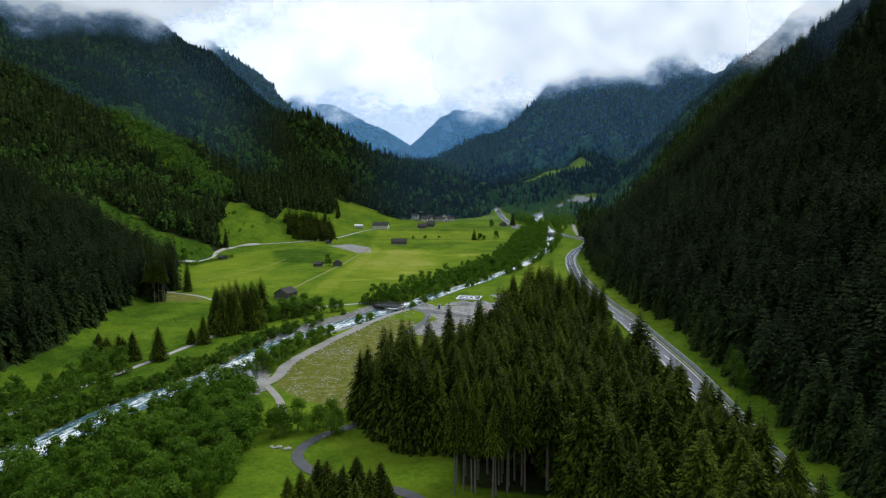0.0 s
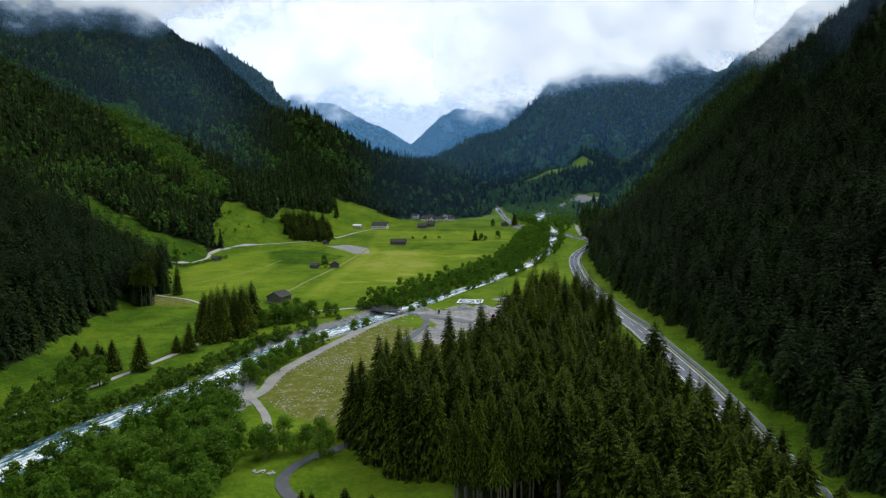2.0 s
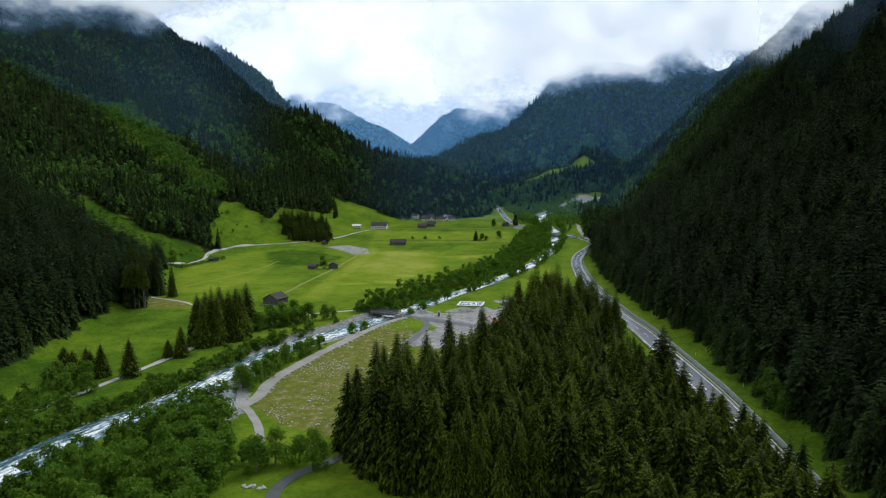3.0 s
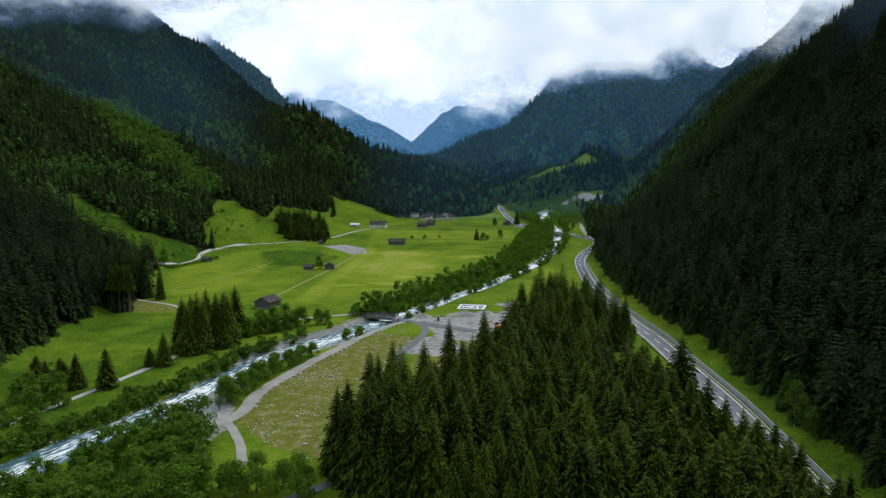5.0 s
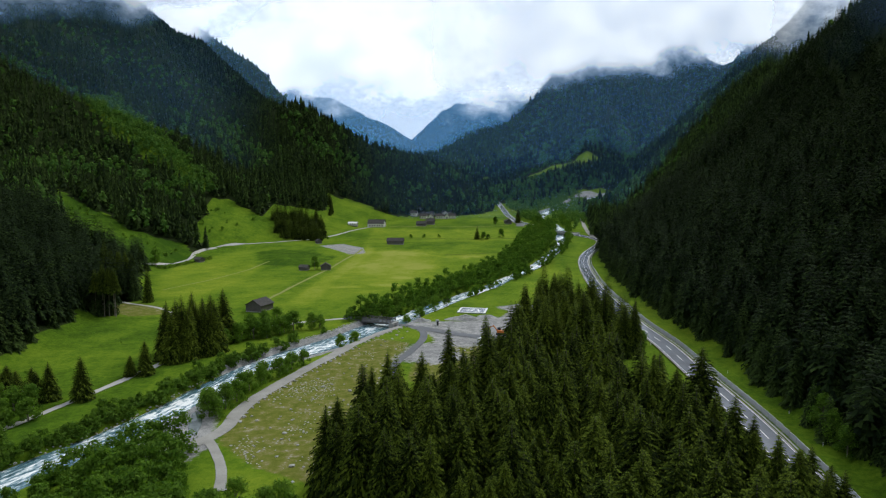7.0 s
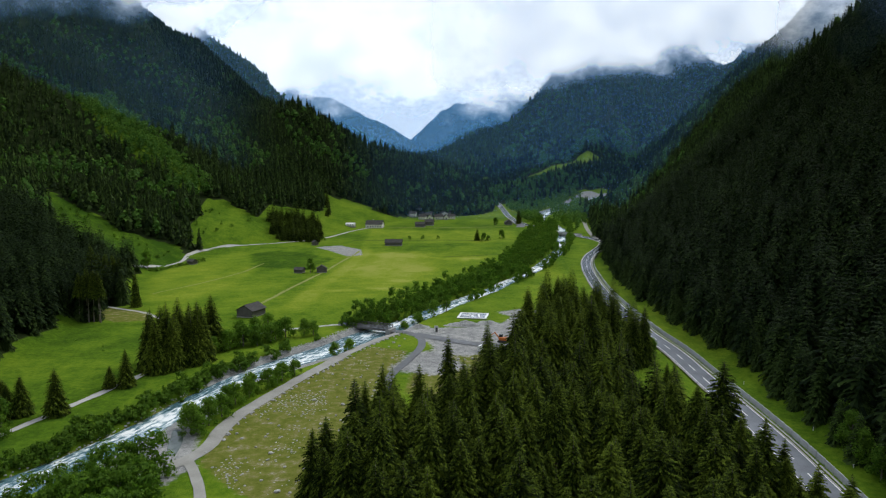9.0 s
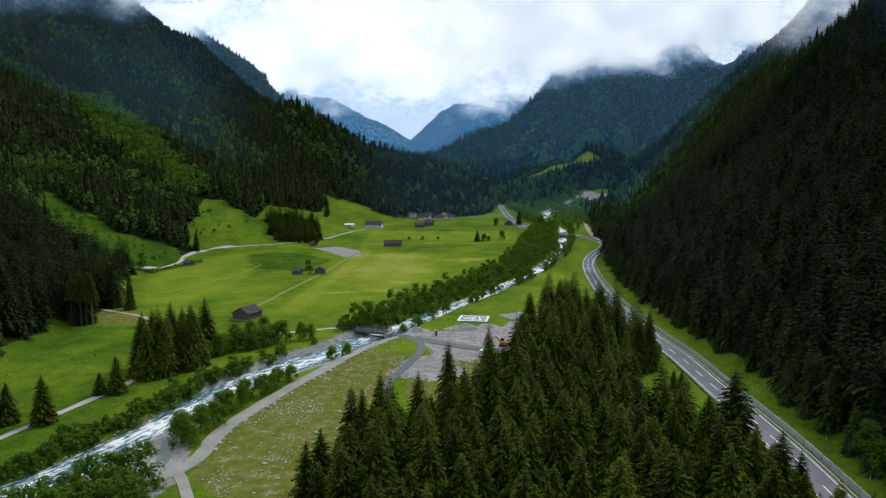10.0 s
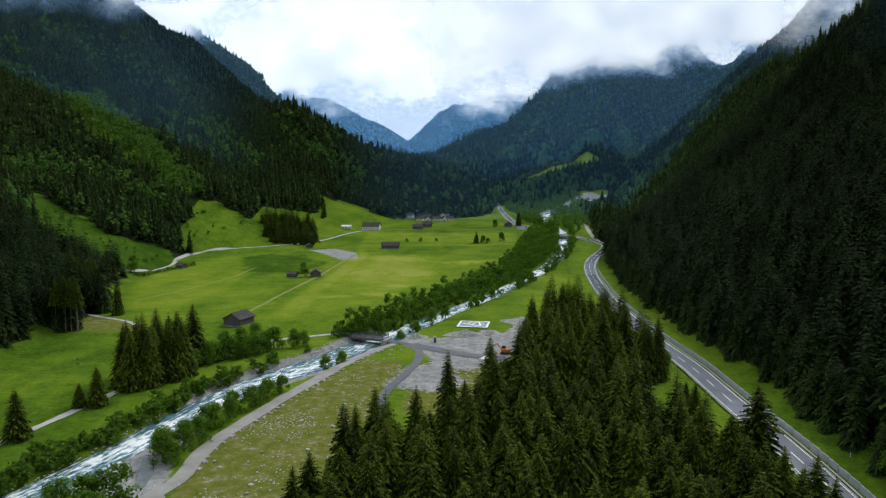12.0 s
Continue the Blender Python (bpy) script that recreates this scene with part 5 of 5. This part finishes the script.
# ---- timber bridge ----
bridge = new("timber_bridge")
BL, BW = 24.0, 4.6
bm = bmesh.new()
box(bm, -BL / 2, BL / 2, -BW / 2, BW / 2, -0.25, 0)
part("deck", bm, asphalt, bridge)
for sy in (-1, 1):
    bm = bmesh.new()
    box(bm, -BL / 2, BL / 2, sy * BW / 2 - 0.2, sy * BW / 2 + 0.2, -1.0, -0.25, 0.03)
    part("girder", bm, old_wood, bridge)
    for zz in (0.35, 0.75, 1.15):
        bm = bmesh.new()
        box(bm, -BL / 2, BL / 2, sy * BW / 2 - 0.05, sy * BW / 2 + 0.05, zz - 0.12, zz + 0.1, 0.02)
        part("rail", bm, old_wood, bridge)
    for i in range(13):
        bm = bmesh.new()
        x = -BL / 2 + 0.3 + i * (BL - 0.6) / 12
        box(bm, x - 0.1, x + 0.1, sy * (BW / 2 + 0.13) - 0.09, sy * (BW / 2 + 0.13) + 0.09, -0.9, 1.3, 0.02)
        part("post", bm, old_wood, bridge)
for sx in (-1, 1):
    bm = bmesh.new()
    box(bm, sx * BL / 2 - 1.0, sx * BL / 2 + 1.0, -BW / 2 - 0.5, BW / 2 + 0.5, -4.5, -0.28, 0.08)
    part("abutment", bm, concrete, bridge, "grey concrete abutment")
bridge.matrix_basis = pose(-27.0, 336.8, 2.75, 0, 0, math.degrees(math.atan2(331 - 340.3, 21)))
tagged(bridge, "dark timber bridge with plank railings over the river", "bridge")

road_bridge = new("road_bridge")
bm = bmesh.new()
box(bm, -17, 17, -4.6, 4.6, -1.2, -0.06, 0.1)
part("slab", bm, concrete, road_bridge)
for sy in (-1, 1):
    bm = bmesh.new()
    box(bm, -17, 17, sy * 4.4 - 0.12, sy * 4.4 + 0.12, -0.06, 0.95, 0.04)
    part("parapet", bm, concrete, road_bridge)
road_bridge.matrix_basis = pose(129, 686, float(floor_z(686)) + 0.5, 0, 0, math.degrees(math.atan2(25, -13)))
tagged(road_bridge, "grey concrete road bridge over the upper river", "bridge")

# ---- helipad ----
pad = new("landing_pad")
bm = bmesh.new()
box(bm, -6.7, 6.7, -6.3, 6.3, -0.8, 0.1, 0.03)
part("slab", bm, asphalt, pad, "flat grey asphalt square")
for x0, x1, y0, y1 in ((-6.7, 6.7, -6.3, -5.3), (-6.7, 6.7, 5.3, 6.3), (-6.7, -5.7, -5.3, 5.3), (5.7, 6.7, -5.3, 5.3)):
    bm = bmesh.new()
    box(bm, x0, x1, y0, y1, 0.1, 0.13)
    part("border_line", bm, white_paint, pad)
# a painted triangle with a small letter in its wide end
for (x0, y0), (x1, y1), w in (((2.0, 4.2), (3.4, -4.0), 0.8), ((3.4, -4.0), (-4.8, 0.4), 0.6), ((-4.8, 0.4), (2.0, 4.2), 0.6), ((-2.6, -0.6), (-1.9, 1.8), 0.7), ((-0.4, -1.4), (0.3, 1.8), 0.7), ((-2.2, 0.6), (0.0, 0.2), 0.6)):
    bm = bmesh.new()
    q = math.atan2(y1 - y0, x1 - x0)
    bmesh.ops.create_cube(bm, size=1, matrix=Matrix.LocRotScale(((x0 + x1) / 2, (y0 + y1) / 2, 0.115), Euler((0, 0, q)), (math.hypot(x1 - x0, y1 - y0) + w * 0.6, w, 0.03)))
    part("marking_stroke", bm, white_paint, pad)
pad.matrix_basis = pose(20.0, 358.6, float(height(np.array([20.0]), np.array([358.6]))[0]) + 0.15, 0, 0, -10.5)
tagged(pad, "grey helicopter landing square with white painted border", "landing pad")

# ---- road markings and fence ----
t_road = np.gradient(ROAD, axis=0)
t_road /= np.linalg.norm(t_road, axis=1)[:, None]
n_road = np.stack([t_road[:, 1], -t_road[:, 0]], 1)
s_road = np.concatenate([[0], np.cumsum(np.hypot(*np.diff(ROAD, axis=0).T))])


def on_road(s, off):
    x, y = np.interp(s, s_road, ROAD[:, 0]), np.interp(s, s_road, ROAD[:, 1])
    return np.column_stack([x + np.interp(s, s_road, n_road[:, 0]) * off, y + np.interp(s, s_road, n_road[:, 1]) * off])


for off in (-3.2, 3.2):
    ob = ribbon("edge_line", on_road(np.arange(60, s_road[-1] - 40, 3), off), 0.22, white_paint, 0.17, road_bed, 1)
    ob.parent = road
s = 110.0
while s < 1000:
    ob = ribbon("centre_dash", on_road(np.linspace(s, s + 6, 4), 0), 0.26, white_paint, 0.175, road_bed, 1)
    ob.parent = road
    s += 13

pale_panel = two_scale("pale_fence_panel", ((0.3, (0.4, 0.42, 0.43)), (0.7, (0.58, 0.6, 0.61))), 0.3, 7, 0.6, bump=0.1)
fence = new("roadside_fence")
FS = np.arange(130, 640, 4.0)
fp = on_road(FS, 5.4)
fz = floor_z(fp[:, 1]) + 0.4
mpost = bpy.data.meshes.new("post")
bm = bmesh.new()
box(bm, -0.08, 0.08, -0.08, 0.08, -0.8, 2.1, 0.015)
bm.to_mesh(mpost)
bm.free()
mpost.materials.append(steel)
mpan = bpy.data.meshes.new("panel")
bm = bmesh.new()
box(bm, 0.08, 3.92, -0.03, 0.03, 0.35, 1.9)
for zz in (0.3, 1.1, 1.9):
    box(bm, 0.05, 3.95, -0.06, 0.06, zz, zz + 0.1)
bm.to_mesh(mpan)
bm.free()
mpan.materials.append(pale_panel)
for (x, y), (x2, y2), z in zip(fp[:-1], fp[1:], fz):
    for nm, me in (("post", mpost), ("panel", mpan)):
        ob = new(nm, me)
        ob.parent = fence
        ob.matrix_basis = pose(x, y, z, 0, 0, math.degrees(math.atan2(y2 - y, x2 - x)))
tagged(fence, "long grey panel fence along the road verge", "fence")
kerb = tagged(ribbon("kerb", on_road(np.arange(130, 640, 3), 4.35), 0.5, concrete, 0.35, road_bed, 2), "low concrete kerb wall beside the road", "kerb", kind="structure")

# ---- gravel yard ----


rubble_stone = two_scale("pale_rubble", ((0.3, (0.15, 0.15, 0.15)), (0.5, (0.34, 0.34, 0.33)), (0.68, (0.56, 0.56, 0.54))), 0.9, 5, 0.9, bump=0.9, dist=0.3)


def mound(name, x, y, rx, ry, h, label, seed):
    bm = bmesh.new()
    bmesh.ops.create_grid(bm, x_segments=36, y_segments=28, size=1)
    z0 = float(height(np.array([x]), np.array([y]))[0])
    for v in bm.verts:
        u = min(1.0, math.hypot(v.co.x, v.co.y))
        px, py = x + v.co.x * rx, y + v.co.y * ry
        v.co.z = h * (1 - u * u) ** 1.2 + float(fbm(px, py, 3.2, 4, seed)) * 3.2 * (1 - u * u) + float(height(np.array([px]), np.array([py]))[0]) - z0 - 0.25 * u - 0.1
        v.co.x *= rx
        v.co.y *= ry
    me = bpy.data.meshes.new(name)
    bm.to_mesh(me)
    bm.free()
    me.materials.append(rubble_stone)
    ob = new(name, me)
    ob.location = (x, y, z0)
    return tagged(ob, label, "gravel heap", "gravel heaps of the yard")


mound("rubble_mound", 15, 340, 10, 3.4, 1.9, "long grey heap of rubble and gravel", 91)
mound("rubble_mound", 25, 343, 6, 4, 1.6, "grey gravel heap beside the landing pad", 92)
mound("earth_heap", -4, 337, 5, 3, 1.4, "brown-grey earth heap with weeds", 93)

van = new("delivery_van")
bm = bmesh.new()
r = box(bm, -2.6, 2.6, -1.0, 1.0, 0.45, 2.3)
for v in bm.verts:
    if v.co.x > 2 and v.co.z > 1.5:
        v.co.x -= 1.1
bmesh.ops.bevel(bm, geom=bm.edges[:], offset=0.12, segments=2, affect="EDGES")
part("body", bm, white_paint, van)
bm = bmesh.new()
box(bm, 1.2, 1.75, -0.85, 0.85, 1.5, 2.1, 0.05)
part("windscreen", bm, glass, van)
for x in (-1.6, 1.6):
    for y in (-0.95, 0.95):
        bm = bmesh.new()
        bmesh.ops.create_cone(bm, cap_ends=True, segments=14, radius1=0.42, radius2=0.42, depth=0.25, matrix=pose(x, y, 0.42, 90))
        part("wheel", bm, roof_dark, van)
tagged(van, "white delivery van parked in the gravel yard", "van")
stand(van, 20.0, 299, 60)

orange = two_scale("orange_machine_paint", ((0.3, (0.5, 0.14, 0.03)), (0.7, (0.62, 0.2, 0.04))), 0.7, 6, 0.5)
digger = new("excavator")
for sy in (-1, 1):
    bm = bmesh.new()
    box(bm, -1.7, 1.7, sy * 1.0 - 0.25, sy * 1.0 + 0.25, 0, 0.8, 0.2)
    part("track", bm, roof_dark, digger, "dark steel crawler track")
bm = bmesh.new()
box(bm, -1.9, 1.2, -1.15, 1.15, 0.9, 1.9, 0.12)
part("body", bm, orange, digger)
bm = bmesh.new()
box(bm, 0.0, 1.3, -1.1, -0.1, 1.9, 2.9, 0.1)
part("cab", bm, glass, digger, "glazed driver cab")
for a_, b_, w_ in (((1.0, 0, 1.4), (3.0, 0, 3.6), 0.3), ((3.0, 0, 3.6), (4.9, 0, 2.2), 0.24)):
    bm = bmesh.new()
    d_ = Vector(b_) - Vector(a_)
    bmesh.ops.create_cube(bm, size=1, matrix=Matrix.LocRotScale((Vector(a_) + Vector(b_)) / 2, d_.to_track_quat("X", "Z"), (d_.length + 0.2, w_, w_ * 1.4)))
    part("boom", bm, orange, digger)
bm = bmesh.new()
box(bm, 4.6, 5.3, -0.5, 0.5, 1.3, 2.1, 0.1)
part("bucket", bm, roof_dark, digger, "dark steel bucket")
tagged(digger, "orange excavator parked in the gravel yard", "excavator")
stand(digger, 28.5, 312, 160)

cabin = new("site_cabin")
bm = bmesh.new()
box(bm, -0.65, 0.65, -0.65, 0.65, 0.1, 2.35, 0.06)
part("body", bm, white_paint, cabin)
bm = bmesh.new()
box(bm, -0.72, 0.72, -0.72, 0.72, 2.33, 2.5, 0.05)
part("roof", bm, concrete, cabin)
bm = bmesh.new()
box(bm, -0.4, 0.4, -0.7, -0.64, 0.2, 2.0, 0.02)
part("door", bm, roof_dark, cabin, "dark closed door")
tagged(cabin, "small white site cabin beside the lane", "cabin")
stand(cabin, 3.0, 328.5, 10)

# ---- marker posts by the road ----
for x, y in ((100, 226), (99, 262), (97, 205), (84.4, 262), (84.6, 296)):
    ob = new("marker_post")
    bm = bmesh.new()
    box(bm, -0.09, 0.09, -0.06, 0.06, -0.3, 1.0, 0.02)
    part("post", bm, white_paint, ob)
    bm = bmesh.new()
    box(bm, -0.095, 0.095, -0.065, 0.065, 0.72, 0.88)
    part("band", bm, roof_dark, ob, "black reflector band")
    tagged(ob, "short white roadside marker post in grass", "post", "roadside marker posts")
    stand(ob, x, y, 0)

# lay-by at the road junction and bushes on its verge
layby = ribbon("lay_by", smooth_line([(92, 742), (96, 765), (94, 790), (92, 812)]), 9.0, old_asphalt, 0.5, lambda x, y: floor_z(y) + 0.0 * x, 3, 0.6)
tagged(layby, "dark asphalt lay-by beside the valley road", "lay-by", kind="structure")

# ---- low cloud and mist on the slopes, aerial haze painted as blue sheets ----
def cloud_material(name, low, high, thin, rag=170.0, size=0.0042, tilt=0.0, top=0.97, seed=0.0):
    """Cloud that thickens upwards from a ragged lower edge; below it aerial haze is painted as thin blue."""
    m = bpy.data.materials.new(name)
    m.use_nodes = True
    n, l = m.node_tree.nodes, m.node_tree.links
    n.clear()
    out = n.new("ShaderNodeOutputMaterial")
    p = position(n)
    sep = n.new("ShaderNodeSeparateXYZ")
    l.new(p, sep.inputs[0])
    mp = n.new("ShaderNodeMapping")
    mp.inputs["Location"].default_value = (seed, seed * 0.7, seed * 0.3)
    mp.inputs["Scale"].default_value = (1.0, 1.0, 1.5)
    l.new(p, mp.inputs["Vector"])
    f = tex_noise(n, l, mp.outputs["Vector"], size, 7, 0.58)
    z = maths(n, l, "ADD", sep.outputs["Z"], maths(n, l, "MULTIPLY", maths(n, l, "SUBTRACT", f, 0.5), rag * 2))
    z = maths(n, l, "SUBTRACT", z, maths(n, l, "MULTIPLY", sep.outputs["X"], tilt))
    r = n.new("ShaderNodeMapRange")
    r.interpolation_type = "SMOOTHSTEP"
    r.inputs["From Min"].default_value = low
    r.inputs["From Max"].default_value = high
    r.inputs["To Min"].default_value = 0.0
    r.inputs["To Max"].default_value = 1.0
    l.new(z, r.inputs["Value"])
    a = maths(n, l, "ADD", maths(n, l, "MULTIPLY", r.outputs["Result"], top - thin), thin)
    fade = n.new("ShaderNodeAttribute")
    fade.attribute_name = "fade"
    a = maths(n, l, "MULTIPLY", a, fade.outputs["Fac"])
    # the blue of distance is put into the sheet's colour, white where cloud
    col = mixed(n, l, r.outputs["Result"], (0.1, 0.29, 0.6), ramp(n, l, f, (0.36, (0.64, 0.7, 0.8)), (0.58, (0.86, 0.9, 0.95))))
    # both normals are fixed vertical, so the upright sheet takes the full sky light
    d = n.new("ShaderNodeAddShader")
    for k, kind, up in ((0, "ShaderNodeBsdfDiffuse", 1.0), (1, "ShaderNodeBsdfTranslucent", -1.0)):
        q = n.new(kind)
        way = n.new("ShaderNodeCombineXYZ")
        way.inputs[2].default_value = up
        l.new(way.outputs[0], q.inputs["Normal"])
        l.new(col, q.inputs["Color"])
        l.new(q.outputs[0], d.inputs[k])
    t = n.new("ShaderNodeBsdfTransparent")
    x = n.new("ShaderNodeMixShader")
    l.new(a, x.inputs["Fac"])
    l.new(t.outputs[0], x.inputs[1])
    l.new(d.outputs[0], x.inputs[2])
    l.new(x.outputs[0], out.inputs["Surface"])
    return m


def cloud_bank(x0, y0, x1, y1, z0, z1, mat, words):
    """A flat sheet of cloud or painted haze between two points of the plan."""
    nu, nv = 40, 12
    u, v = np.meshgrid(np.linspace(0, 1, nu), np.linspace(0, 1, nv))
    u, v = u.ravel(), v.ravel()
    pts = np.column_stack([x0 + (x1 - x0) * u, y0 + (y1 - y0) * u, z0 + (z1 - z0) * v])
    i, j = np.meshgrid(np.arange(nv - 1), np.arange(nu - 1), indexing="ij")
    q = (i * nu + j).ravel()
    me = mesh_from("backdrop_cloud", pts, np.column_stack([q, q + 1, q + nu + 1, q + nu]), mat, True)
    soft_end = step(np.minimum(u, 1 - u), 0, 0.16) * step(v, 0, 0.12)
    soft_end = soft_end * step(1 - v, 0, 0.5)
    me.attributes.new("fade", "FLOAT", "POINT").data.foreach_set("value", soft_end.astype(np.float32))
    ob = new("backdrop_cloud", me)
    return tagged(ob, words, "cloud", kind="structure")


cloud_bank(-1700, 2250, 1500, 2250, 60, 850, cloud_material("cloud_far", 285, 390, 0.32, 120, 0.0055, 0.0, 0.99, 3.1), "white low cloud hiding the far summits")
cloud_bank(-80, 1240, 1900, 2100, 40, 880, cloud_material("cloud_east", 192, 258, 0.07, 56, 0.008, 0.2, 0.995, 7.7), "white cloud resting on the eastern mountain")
cloud_bank(330, 770, 900, 610, 150, 480, cloud_material("cloud_ridge", 186, 250, 0.0, 70, 0.012, 0.0, 0.72, 6.3), "torn mist drifting over the wooded ridge")
cloud_bank(-860, 520, -190, 935, 120, 520, cloud_material("cloud_west", 291, 340, 0.01, 60, 0.009, 0.12, 0.96, 4.9), "low cloud clinging to the western mountain")
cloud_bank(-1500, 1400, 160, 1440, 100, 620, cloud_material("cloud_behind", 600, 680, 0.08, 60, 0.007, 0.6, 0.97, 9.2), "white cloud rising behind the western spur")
cloud_bank(-120, 830, 560, 880, -30, 420, cloud_material("gorge_haze_sheet", 2000, 2400, 0.03, 80, 0.009, 0.0, 0.4, 2.2), "thin blue sheet painted as distance haze in the gorge")
cloud_bank(205, 430, 640, 570, 90, 300, cloud_material("cloud_crest", 130, 330, 0.0, 80, 0.012, 0.0, 0.22, 5.4), "thin mist drifting over the eastern crest")
cloud_bank(-900, 560, -170, 800, 0, 300, cloud_material("slope_haze_sheet", 2000, 2400, 0.042, 80, 0.009, 0.0, 0.3, 8.3), "thin blue sheet painted as haze along the western slope")
